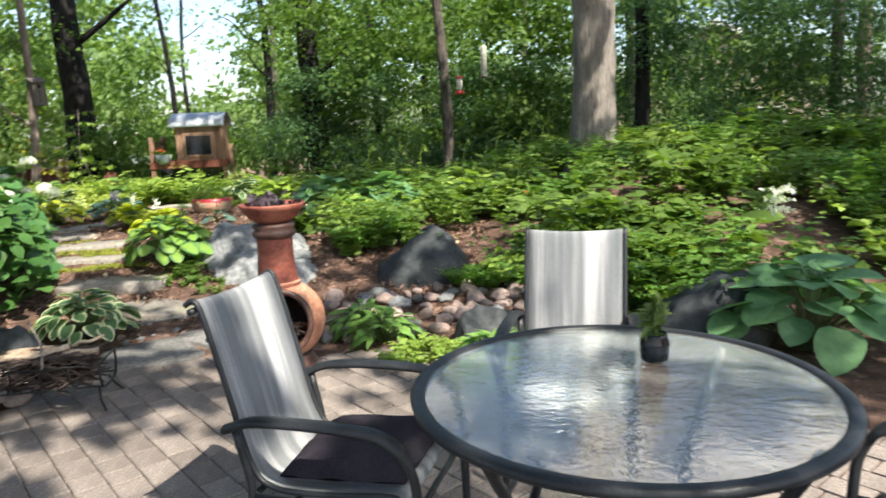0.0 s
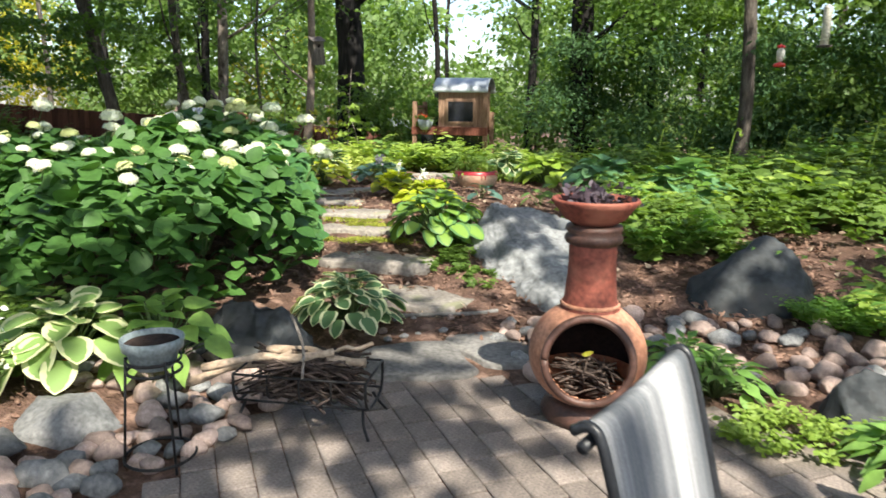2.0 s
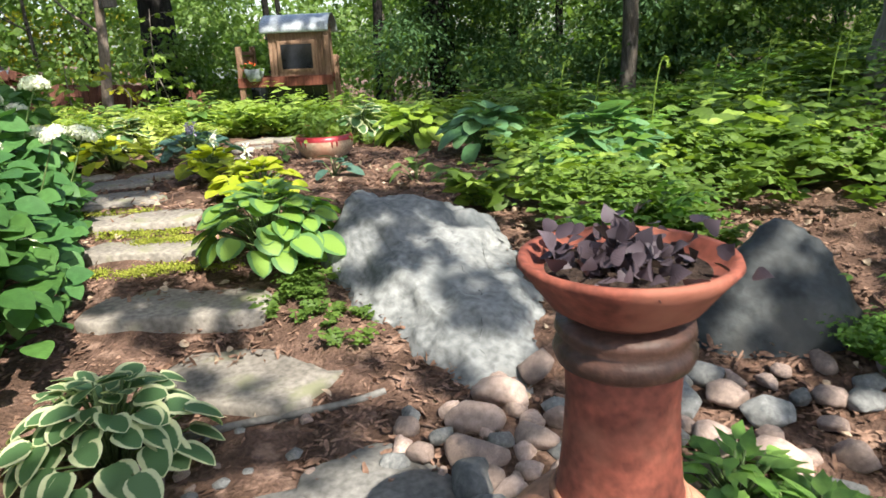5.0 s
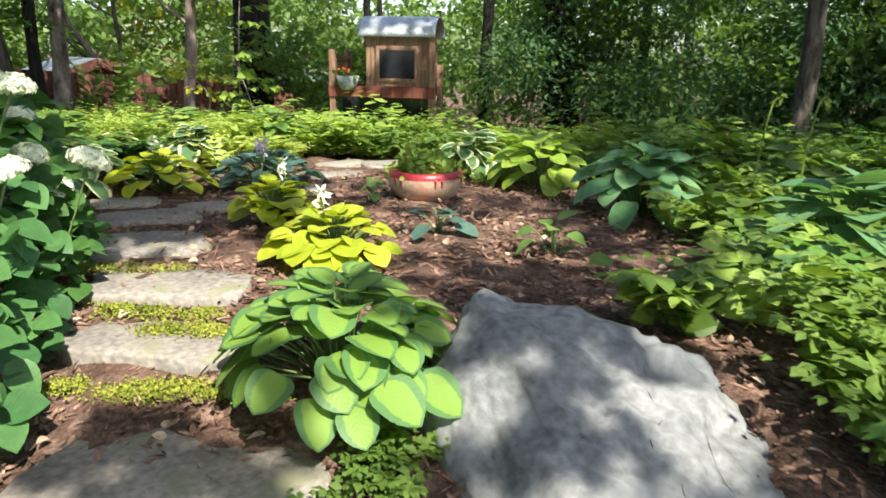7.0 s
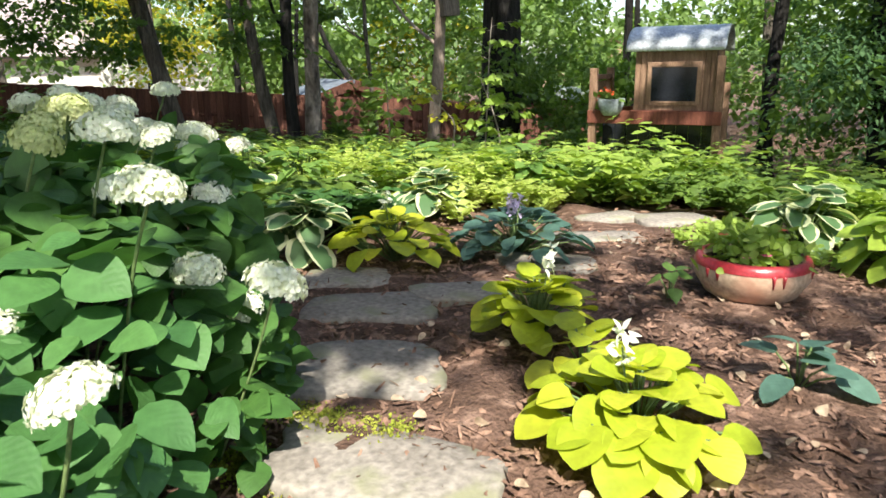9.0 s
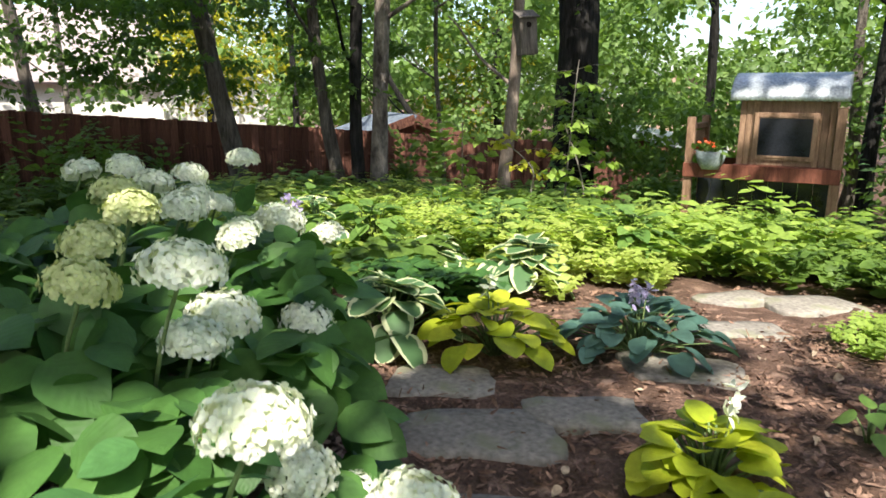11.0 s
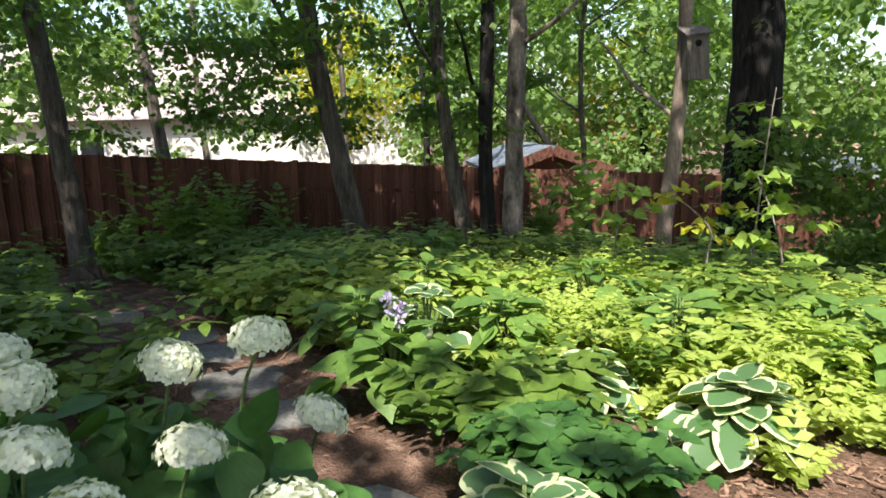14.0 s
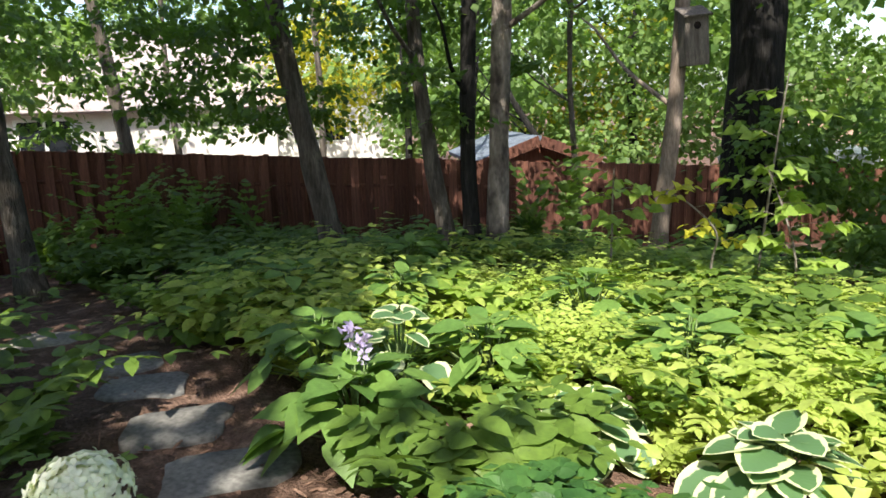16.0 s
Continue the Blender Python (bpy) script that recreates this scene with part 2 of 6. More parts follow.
M_LIMEGREEN = leaf_mat("light_green_hosta_leaf", (0.2, 0.33, 0.04), (0.32, 0.43, 0.06), glow=0.35, parts=True)
M_GREENHOSTA = leaf_mat("two_tone_hosta_leaf", (0.07, 0.17, 0.05), (0.09, 0.2, 0.06), margin=(0.1, 0.21, 0.07), where=0.68, inner=(0.2, 0.33, 0.06), glow=0.35, parts=True)
M_VARHOSTA = leaf_mat("cream_edged_hosta_leaf", (0.07, 0.15, 0.06), (0.1, 0.2, 0.07), margin=(0.58, 0.62, 0.38), where=0.72, inner=(0.085, 0.17, 0.07), glow=0.3, parts=True)
M_CREAMHOSTA = leaf_mat("broad_cream_margin_hosta_leaf", (0.2, 0.32, 0.1), (0.26, 0.38, 0.12), margin=(0.6, 0.62, 0.36), where=0.68, inner=(0.21, 0.33, 0.1), glow=0.3, parts=True)
M_LIGHTHOSTA = leaf_mat("fresh_green_hosta_leaf", (0.15, 0.28, 0.06), (0.24, 0.39, 0.09), glow=0.35, parts=True)
M_BLUEHOSTA = leaf_mat("blue_hosta_leaf", (0.055, 0.12, 0.095), (0.09, 0.17, 0.13), glow=0.25, rough=0.6, parts=True)
M_BIGHOSTA = leaf_mat("grey_green_hosta_leaf", (0.09, 0.21, 0.09), (0.17, 0.32, 0.14), glow=0.3, parts=True)
M_PLAINHOSTA = leaf_mat("green_hosta_leaf", (0.09, 0.18, 0.04), (0.16, 0.27, 0.06), glow=0.35, parts=True)
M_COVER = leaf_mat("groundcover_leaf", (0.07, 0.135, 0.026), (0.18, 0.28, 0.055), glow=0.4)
M_COVERLIGHT = leaf_mat("pale_groundcover_leaf", (0.165, 0.27, 0.04), (0.33, 0.44, 0.09), glow=0.4)
M_EDGEPLANT = leaf_mat("bright_edging_leaf", (0.12, 0.25, 0.05), (0.22, 0.38, 0.09), glow=0.4, parts=True)
# yellow-green plants, coloured paler still to carry the sun on the far border
M_FIELD = leaf_mat("sunlit_yellow_green_leaf", (0.25, 0.34, 0.06), (0.46, 0.53, 0.14), glow=0.45)
M_FIELDFERN = leaf_mat("sunlit_lime_fern_leaf", (0.26, 0.36, 0.06), (0.44, 0.54, 0.13), glow=0.45)
M_FERN = leaf_mat("fern_leaf", (0.07, 0.17, 0.03), (0.17, 0.31, 0.05), glow=0.4)
M_CANOPY = leaf_mat("tree_leaf", (0.04, 0.085, 0.016), (0.115, 0.185, 0.034), glow=0.45)
M_BOUGH = leaf_mat("bough_leaf", (0.055, 0.12, 0.022), (0.16, 0.26, 0.05), glow=0.5)
M_EVERGREEN = leaf_mat("evergreen_needles", (0.05, 0.11, 0.05), (0.11, 0.2, 0.085), glow=0.4, rough=0.85)
M_FARLEAF = leaf_mat("far_tree_leaf", (0.085, 0.165, 0.045), (0.23, 0.34, 0.1), glow=0.5)
M_YELLOWLEAF = leaf_mat("yellow_green_leaf", (0.34, 0.36, 0.03), (0.52, 0.46, 0.05), glow=0.5)
M_HEUCHERA = leaf_mat("purple_leaf", (0.03, 0.02, 0.03), (0.13, 0.1, 0.12), glow=0.1)
M_SUCC = leaf_mat("succulent_leaf", (0.08, 0.14, 0.03), (0.2, 0.26, 0.06), glow=0.2)
M_STEM = rough_mat("green_stem", (0.08, 0.14, 0.04), (0.16, 0.22, 0.08), 10, 40, 0.7, 0.1)


def sling_mat():
    m, nt, b = base("striped_sling_fabric", 0.9)
    tc = nt.nodes.new("ShaderNodeTexCoord").outputs["Object"]
    mp = nt.nodes.new("ShaderNodeMapping")
    mp.inputs["Scale"].default_value = (0.6, 13.0, 0.6)
    nt.links.new(tc, mp.inputs["Vector"])
    n = tex(nt, "ShaderNodeTexNoise", 1.0, 3, mp.outputs[0])
    r = ramp(nt, [(0.34, (0.13, 0.14, 0.15)), (0.46, (0.2, 0.207, 0.215)), (0.53, (0.29, 0.293, 0.3)), (0.66, (0.46, 0.46, 0.46))])
    nt.links.new(n.outputs[0], r.inputs[0])
    w = tex(nt, "ShaderNodeTexNoise", 350, 2, tc)
    tone = ramp(nt, [(0.3, (0.7, 0.7, 0.7)), (0.7, (1.15, 1.15, 1.15))])
    nt.links.new(w.outputs[0], tone.inputs[0])
    nt.links.new(mixc(nt, 1.0, r.outputs[0], tone.outputs[0], "MULTIPLY"), b.inputs["Base Color"])
    return m


def table_glass():
    m, nt, b = base("rippled_glass", 0.07, 0, 0.5)
    b.inputs["Base Color"].default_value = (0.9, 0.95, 0.92, 1)
    b.inputs["Transmission Weight"].default_value = 0.94
    b.inputs["IOR"].default_value = 1.42
    v = tex(nt, "ShaderNodeTexNoise", 24, 2)
    bp = nt.nodes.new("ShaderNodeBump")
    bp.inputs["Strength"].default_value, bp.inputs["Distance"].default_value = 0.35, 0.007
    nt.links.new(v.outputs[0], bp.inputs["Height"]), nt.links.new(bp.outputs[0], b.inputs["Normal"])
    return m


M_SLING, M_TGLASS = sling_mat(), table_glass()


# ---- mesh helpers ----
def to_mesh(name, bm, smooth=True):
    me = bpy.data.meshes.new(name)
    bm.normal_update()
    bm.to_mesh(me)
    bm.free()
    if smooth:
        me.polygons.foreach_set("use_smooth", [True] * len(me.polygons))
    return me


def part(name, shape, material, parent=None, label="", at=None, smooth=True):
    """Links a bmesh or mesh as one object, under a thing or a part."""
    me = shape if isinstance(shape, bpy.types.Mesh) else to_mesh(name, shape, smooth)
    if not me.materials:
        me.materials.append(material)
    ob = new(name, me)
    if parent:
        ob.parent = parent
    if at is not None:
        ob.matrix_basis = at
    if label:
        ob["label"] = label
    return ob


def thing(name, m, label, category, group="", kind=""):
    ob = new(name)
    ob.empty_display_size = 0.1
    ob.matrix_basis = m
    return tagged(ob, label, category, group, kind)


def arrays_mesh(name, verts, quads, material, rim=None):
    me = bpy.data.meshes.new(name)
    n, q = len(verts), len(quads)
    me.vertices.add(n)
    me.vertices.foreach_set("co", np.ascontiguousarray(verts, np.float32).ravel())
    me.loops.add(4 * q)
    me.loops.foreach_set("vertex_index", np.ascontiguousarray(quads, np.int32).ravel())
    me.polygons.add(q)
    me.polygons.foreach_set("loop_start", np.arange(0, 4 * q, 4, dtype=np.int32))
    me.polygons.foreach_set("use_smooth", np.ones(q, dtype=bool))
    me.update(calc_edges=True)
    if rim is not None:
        me.attributes.new("rim", "FLOAT", "POINT").data.foreach_set("value", np.ascontiguousarray(rim, np.float32))
    me.materials.append(material)
    return me


PROFILE = {"small": (0.12, 1.0, 0.04), "mid": (0.35, 1.0, 0.85, 0.03), "round": (0.52, 0.9, 1.0, 1.0, 0.97, 0.9, 0.76, 0.5, 0.04), "heart": (0.42, 0.98, 1.0, 0.86, 0.58, 0.26, 0.02), "oval": (0.3, 0.8, 1.0, 0.97, 0.8, 0.48, 0.03),
           "lance": (0.08, 0.75, 1.0, 0.8, 0.5, 0.2, 0.02), "plain": (0.08, 1.0, 0.75, 0.02), "petal": (0.4, 1.0, 0.5)}


def unit(v):
    return v / np.maximum(np.linalg.norm(v, axis=1, keepdims=True), 1e-9)


def leaf_cloud(name, P, D, N, L, W, material, shape="plain", droop=0.25, fold=0.18):
    """One mesh of many leaves: base points, directions, face normals, lengths and half widths."""
    prof = np.array(PROFILE[shape])
    s, n = len(prof), len(P)
    u = np.linspace(0, 1, s)
    D = unit(np.asarray(D, float))
    B = unit(np.cross(D, N))
    N = np.cross(B, D)
    L, W = np.broadcast_to(L, n).astype(float), np.broadcast_to(W, n).astype(float)
    mid = P[:, None] + D[:, None] * (L[:, None] * u)[..., None] - N[:, None] * (droop * L[:, None] * u**2)[..., None]
    side = B[:, None] * (W[:, None] * prof)[..., None]
    lift = N[:, None] * (fold * W[:, None] * prof)[..., None]
    V = np.stack([mid - side + lift, mid, mid + side + lift], 2)
    idx = np.arange(n * s * 3).reshape(n, s, 3)
    q1 = np.stack([idx[:, :-1, 0], idx[:, :-1, 1], idx[:, 1:, 1], idx[:, 1:, 0]], -1)
    q2 = np.stack([idx[:, :-1, 1], idx[:, :-1, 2], idx[:, 1:, 2], idx[:, 1:, 1]], -1)
    rim = np.tile(np.array([1.0, 0.0, 1.0]), (n, s, 1))
    rim[:, -1] = 1.0
    me = arrays_mesh(name, V.reshape(-1, 3), np.concatenate([q1.reshape(-1, 4), q2.reshape(-1, 4)]), material, rim.ravel())
    along = np.tile(np.repeat(u, 3), n)
    me.attributes.new("along", "FLOAT", "POINT").data.foreach_set("value", np.ascontiguousarray(along, np.float32))
    return me


RNG = np.random.default_rng(7)


def rand_dirs(n, up=0.0, flat=1.0, rng=RNG):
    v = rng.normal(size=(n, 3))
    v[:, 2] = v[:, 2] * flat + up
    return unit(v)


def tube(points, r, seg=8, bm=None, ends=True):
    """A round bar along points; r is one radius or one for each point."""
    bm = bm or bmesh.new()
    pts = [Vector(p) for p in points]
    rs = r if isinstance(r, (list, tuple)) else [r] * len(pts)
    rings, prev = [], None
    for i, p in enumerate(pts):
        d = (pts[min(i + 1, len(pts) - 1)] - pts[max(i - 1, 0)]).normalized()
        a = prev - d * prev.dot(d) if prev else d.orthogonal()
        a.normalize()
        prev, b = a, d.cross(a)
        rings.append([bm.verts.new(p + (a * math.cos(k * math.tau / seg) + b * math.sin(k * math.tau / seg)) * rs[i]) for k in range(seg)])
    for r0, r1 in zip(rings, rings[1:]):
        for k in range(seg):
            bm.faces.new((r0[k], r0[(k + 1) % seg], r1[(k + 1) % seg], r1[k]))
    if ends:
        bm.faces.new(rings[0][::-1]), bm.faces.new(rings[-1])
    return bm


def curve(points, steps=6):
    """Points on a smooth line through the given ones."""
    p = [Vector(q) for q in points]
    p = [p[0] * 2 - p[1]] + p + [p[-1] * 2 - p[-2]]
    out = []
    for i in range(1, len(p) - 2):
        for k in range(steps):
            t = k / steps
            a, b, c, d = p[i - 1:i + 3]
            out.append(0.5 * (2 * b + (c - a) * t + (2 * a - 5 * b + 4 * c - d) * t * t + (3 * b - a - 3 * c + d) * t**3))
    return out + [p[-2]]


def lathe(profile, seg=40, bm=None):
    bm = bm or bmesh.new()
    rings = [[bm.verts.new((r * math.cos(k * math.tau / seg), r * math.sin(k * math.tau / seg), z)) for k in range(seg)] for r, z in profile]
    for a, b in zip(rings, rings[1:]):
        for k in range(seg):
            bm.faces.new((a[k], a[(k + 1) % seg], b[(k + 1) % seg], b[k]))
    return bm


def box(x0, x1, y0, y1, z0, z1, bevel=0.004, bm=None, turn=None):
    own = bmesh.new()
    bmesh.ops.create_cube(own, size=1)
    bmesh.ops.scale(own, verts=own.verts, vec=(x1 - x0, y1 - y0, z1 - z0))
    bmesh.ops.translate(own, verts=own.verts, vec=((x0 + x1) / 2, (y0 + y1) / 2, (z0 + z1) / 2))
    if bevel:
        bmesh.ops.bevel(own, geom=own.edges[:], offset=bevel, segments=1, affect="EDGES")
    if turn:
        bmesh.ops.transform(own, matrix=turn, verts=own.verts)
    if bm is None:
        return own
    tmp = bpy.data.meshes.new("tmp")
    own.to_mesh(tmp)
    own.free()
    bm.from_mesh(tmp)
    bpy.data.meshes.remove(tmp)
    return bm


def hull_rock(points, seed=0, cuts=3, rough=0.03, soften=1):
    """A boulder: the hull of a few corners, subdivided, softened and roughened."""
    bm = bmesh.new()
    for p in points:
        bm.verts.new(p)
    r = bmesh.ops.convex_hull(bm, input=bm.verts)
    bmesh.ops.delete(bm, geom=list({e for e in r["geom_interior"] + r["geom_unused"] if isinstance(e, bmesh.types.BMVert)}), context="VERTS")
    bmesh.ops.triangulate(bm, faces=bm.faces)
    for i in range(cuts):
        bmesh.ops.subdivide_edges(bm, edges=bm.edges, cuts=1, use_grid_fill=True)
        if i < soften:
            bmesh.ops.smooth_vert(bm, verts=bm.verts, factor=0.2, use_axis_x=True, use_axis_y=True, use_axis_z=True)
    bm.normal_update()
    for v in bm.verts:
        q = v.co * 3 + Vector((seed * 7.1, 0, 0))
        v.co += v.normal * (rough * (noise.noise(q) + 0.5 * noise.noise(q * 2.7) + 0.3 * noise.noise(q * 6.3) - 1.1 * max(0.0, 0.22 - abs(noise.noise(q * 0.9 + Vector((0, seed, 3)))) * 2)))
    return bm


def ss(a, b, v):
    u = np.clip((v - a) / (b - a), 0, 1)
    return u * u * (3 - 2 * u)


# ---- ground ----
def height(x, y):
    """Patio level, then a bank up to the upper garden; the right side climbs on, the far left falls to the fence."""
    h = 0.44 * ss(5.0, 7.8, y) + 0.55 * ss(0.0, 3.0, x) * ss(6.0, 10.5, y)
    h = h + 0.12 * ss(-2.3, -3.2, x) * ss(7.5, 4.5, y)
    h = h + 0.06 * np.exp(-((x + 3.19) ** 2 + (y - 9.65) ** 2) / 1.4)
    h = h - 0.12 * np.clip(y - 11.5, 0, 12) * ss(2.0, -2.0, x) - 0.1 * np.clip(-x - 10.5, 0, 8)
    return h


GX = np.concatenate([np.array([-600, -250, -110, -60, -40, -28]), np.arange(-22, 8.01, 0.125), np.array([10, 14, 20, 35, 60, 120, 300, 600])])
GY = np.concatenate([np.array([-600, -250, -100, -40, -18, -10, -6]), np.arange(-3, 18.01, 0.125), np.array([20, 23, 27, 33, 42, 60, 110, 250, 600])])
gx, gy = np.meshgrid(GX, GY, indexing="ij")
wob = 0.018 * np.sin(gx * 5.1 + 1.3 * np.sin(gy * 3.3)) * np.cos(gy * 4.7) + 0.012 * np.sin(gx * 11.3 + gy * 7.9)
patio = ss(5.1, 4.7, gy) * ss(-2.5, -2.0, gx)
gz = height(gx, gy) + wob * (1 - patio) - 0.013 * patio
gi = np.arange(gx.size).reshape(gx.shape)
ground_quads = np.stack([gi[:-1, :-1], gi[1:, :-1], gi[1:, 1:], gi[:-1, 1:]], -1).reshape(-1, 4)
ground = part("ground", arrays_mesh("ground", np.stack([gx, gy, gz], -1).reshape(-1, 3), ground_quads, M_GROUND), M_GROUND)
tagged(ground, "brown shredded bark mulch and soil of a woodland garden", "ground", kind="structure")


def up_at(x, y):
    return float(height(np.float64(x), np.float64(y)))


# ---- trees ----
def tree(name, x, y, r, h, mat, label, lean=(0, 0), base_z=None, crook=0.06, limbs=3, seed=0, flare=1.5):
    rng = random.Random(seed)
    z0 = (up_at(x, y) if base_z is None else base_z)
    ob = thing(name, pose(x, y, z0), label, "tree", "woodland trees")
    n = 14
    pts, rs = [], []
    for i in range(n):
        t = i / (n - 1)
        pts.append((lean[0] * h * t + crook * math.sin(3.1 * t * math.pi + seed) * (t > 0), lean[1] * h * t + crook * math.cos(2.3 * t * math.pi + seed) - crook * math.cos(seed), h * t - 0.15))
        rs.append(r * (1 - 0.55 * t) * (1 + (flare - 1) * math.exp(-t * h / 0.25)))
    bm = tube(curve(pts, 3), [r for a, b in zip(rs, rs[1:]) for r in (a, a + (b - a) / 3, a + (b - a) * 2 / 3)] + [rs[-1]], 14)
    for v in bm.verts:
        q = Vector((v.co.x * 9, v.co.y * 9, v.co.z * 2.2 + seed))
        v.co += Vector((v.co.x - lean[0] * v.co.z, v.co.y - lean[1] * v.co.z, 0)) * 0.16 * noise.noise(q)
    part("trunk", bm, mat, ob)
    for k in range(limbs):
        t = rng.uniform(0.28, 0.85)
        i = int(t * (n - 1))
        a = rng.uniform(0, math.tau)
        l = rng.uniform(0.9, 2.2)
        p = Vector(pts[i])
        d = Vector((math.cos(a), math.sin(a), 0.5))
        bl = tube(curve([p, p + d * l * 0.4 + Vector((0, 0, 0.05)), p + d * l * 0.75 + Vector((0.1, 0, 0.22)), p + d * l + Vector((0, 0.1, 0.28))], 4), [rs[i] * 0.3 * (1 - 0.75 * j / 12) + 0.004 for j in range(13)], 7)
        part("limb", bl, mat, ob)
    return ob


tree("tree", -12.2, 12.0, 0.145, 9, M_BARK, "grey-barked tree trunk leaning in front of the fence", lean=(-0.075, -0.11), seed=1)
tree("tree", -10.95, 12.85, 0.10, 8, M_BARK, "thin twin tree trunk with patchy bark", lean=(-0.075, -0.10), seed=2)
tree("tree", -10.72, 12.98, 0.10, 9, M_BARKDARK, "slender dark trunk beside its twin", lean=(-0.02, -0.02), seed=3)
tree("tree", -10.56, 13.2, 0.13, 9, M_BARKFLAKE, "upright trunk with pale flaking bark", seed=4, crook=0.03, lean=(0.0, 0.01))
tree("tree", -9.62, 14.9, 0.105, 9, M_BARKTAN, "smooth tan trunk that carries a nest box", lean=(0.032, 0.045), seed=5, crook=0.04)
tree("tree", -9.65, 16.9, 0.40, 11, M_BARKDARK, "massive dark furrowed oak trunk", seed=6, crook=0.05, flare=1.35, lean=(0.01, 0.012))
tree("tree", -10.6, 14.6, 0.042, 7, M_BARK, "very thin young tree stem", seed=7, limbs=5)
tree("tree", -16.5, 18.0, 0.07, 8, M_BARKDARK, "thin dark stem behind the fence", seed=8)
tree("tree", -18.6, 11.6, 0.14, 9, M_BARK, "leaning trunk behind the fence", lean=(-0.08, -0.14), seed=9)
tree("tree", -13.2, 8.85, 0.13, 9, M_BARK, "leaning grey trunk at the fence", lean=(-0.07, -0.10), seed=10)
tree("tree", -15.6, 19.6, 0.10, 6, M_BARKDARK, "crooked dead dark trunk behind the fence", lean=(-0.12, -0.2), crook=0.22, seed=11)
tree("tree", -7.0, 5.3, 0.45, 10, M_BARKPALE, "large grey trunk rising behind the hydrangeas", seed=13, crook=0.03, limbs=0)
tree("tree", 2.3, 10.6, 0.34, 11, M_BARKPALE, "large pale grey trunk with a scarred hollow base", seed=14, crook=0.03, flare=1.35, limbs=0, lean=(0.02, 0))
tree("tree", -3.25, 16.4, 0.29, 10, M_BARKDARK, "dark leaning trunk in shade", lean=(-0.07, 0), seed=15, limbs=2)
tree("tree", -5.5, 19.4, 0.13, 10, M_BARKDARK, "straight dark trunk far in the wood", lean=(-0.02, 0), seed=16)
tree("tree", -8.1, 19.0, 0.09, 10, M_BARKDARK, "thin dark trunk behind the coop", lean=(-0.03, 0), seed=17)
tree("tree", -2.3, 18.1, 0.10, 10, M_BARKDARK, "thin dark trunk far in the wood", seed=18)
tree("tree", -0.14, 14.0, 0.12, 10, M_BARK, "slim grey trunk in the undergrowth", lean=(-0.01, 0), seed=19)
tree("tree", 3.4, 13.0, 0.14, 10, M_BARKDARK, "dark trunk among evergreen shrubs", lean=(0.03, 0), seed=20)
tree("tree", 7.2, 14.0, 0.12, 9, M_BARK, "slim trunk above bare ground", seed=21, lean=(0.03, 0))
tree("tree", 8.3, 15.0, 0.15, 9, M_BARKTAN, "grey-tan trunk above bare ground", seed=22, lean=(-0.03, 0))
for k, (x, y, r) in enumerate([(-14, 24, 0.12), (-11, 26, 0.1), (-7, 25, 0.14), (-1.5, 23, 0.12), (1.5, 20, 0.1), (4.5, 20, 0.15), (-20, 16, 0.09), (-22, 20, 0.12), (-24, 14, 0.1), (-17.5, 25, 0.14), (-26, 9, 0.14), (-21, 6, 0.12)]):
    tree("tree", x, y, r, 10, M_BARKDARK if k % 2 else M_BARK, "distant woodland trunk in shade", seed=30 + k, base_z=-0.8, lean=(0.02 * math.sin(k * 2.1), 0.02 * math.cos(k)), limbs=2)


def foliage(name, clumps, per, size, mat, label, kind="stuff", flat=0.6, shape="small", width=0.4, seed=3, category="foliage"):
    """Leafy sprays: clumps of (x, y, z, spread, drop), each a tilted, drooping layer of leaves round a twig."""
    rng = np.random.default_rng(seed)
    C = np.array(clumps, float)
    tilt = unit(np.concatenate([rng.normal(size=(len(C), 2)) * 0.38, np.ones((len(C), 1))], 1))
    heading = rand_dirs(len(C), 0.0, 0.2, rng)
    C, tilt, heading = np.repeat(C, per, 0), np.repeat(tilt, per, 0), np.repeat(heading, per, 0)
    n = len(C)
    off = unit(rng.normal(size=(n, 3))) * (rng.random((n, 1)) ** 0.5)
    off = off + heading * (off * heading).sum(1, keepdims=True) * 0.5
    off = off - tilt * (off * tilt).sum(1, keepdims=True) * flat
    reach = (off**2).sum(1)
    P = C[:, :3] + off * C[:, 3:4] * np.stack([np.ones(n), np.ones(n), 0.35 + C[:, 4] / C[:, 3]], -1)
    P[:, 2] -= 0.22 * C[:, 3] * reach
    D = unit(off + rng.normal(size=(n, 3)) * 0.55 + (0, 0, -0.25))
    N = unit(tilt + off * 0.25 + rng.normal(size=(n, 3)) * 0.38)
    L = size * rng.uniform(0.6, 1.3, n)
    me = leaf_cloud(name, P, D, N, L, L * width, mat, shape)
    return tagged(part(name, me, mat), label, category, kind=kind)


def patchy(c, scale, least, seed=0):
    """Thins clumps to uneven groups with gaps between them."""
    return c[np.array([noise.noise(Vector((p[0] * scale, p[1] * scale, p[2] * scale * 1.6 + seed))) > least for p in c])]


rng = np.random.default_rng(11)


def scatter(n, x0, x1, y0, y1, z0, z1, s0, s1, flat=0.4):
    s = rng.uniform(s0, s1, n)
    return np.stack([rng.uniform(x0, x1, n), rng.uniform(y0, y1, n), rng.uniform(z0, z1, n), s, s * flat], -1)


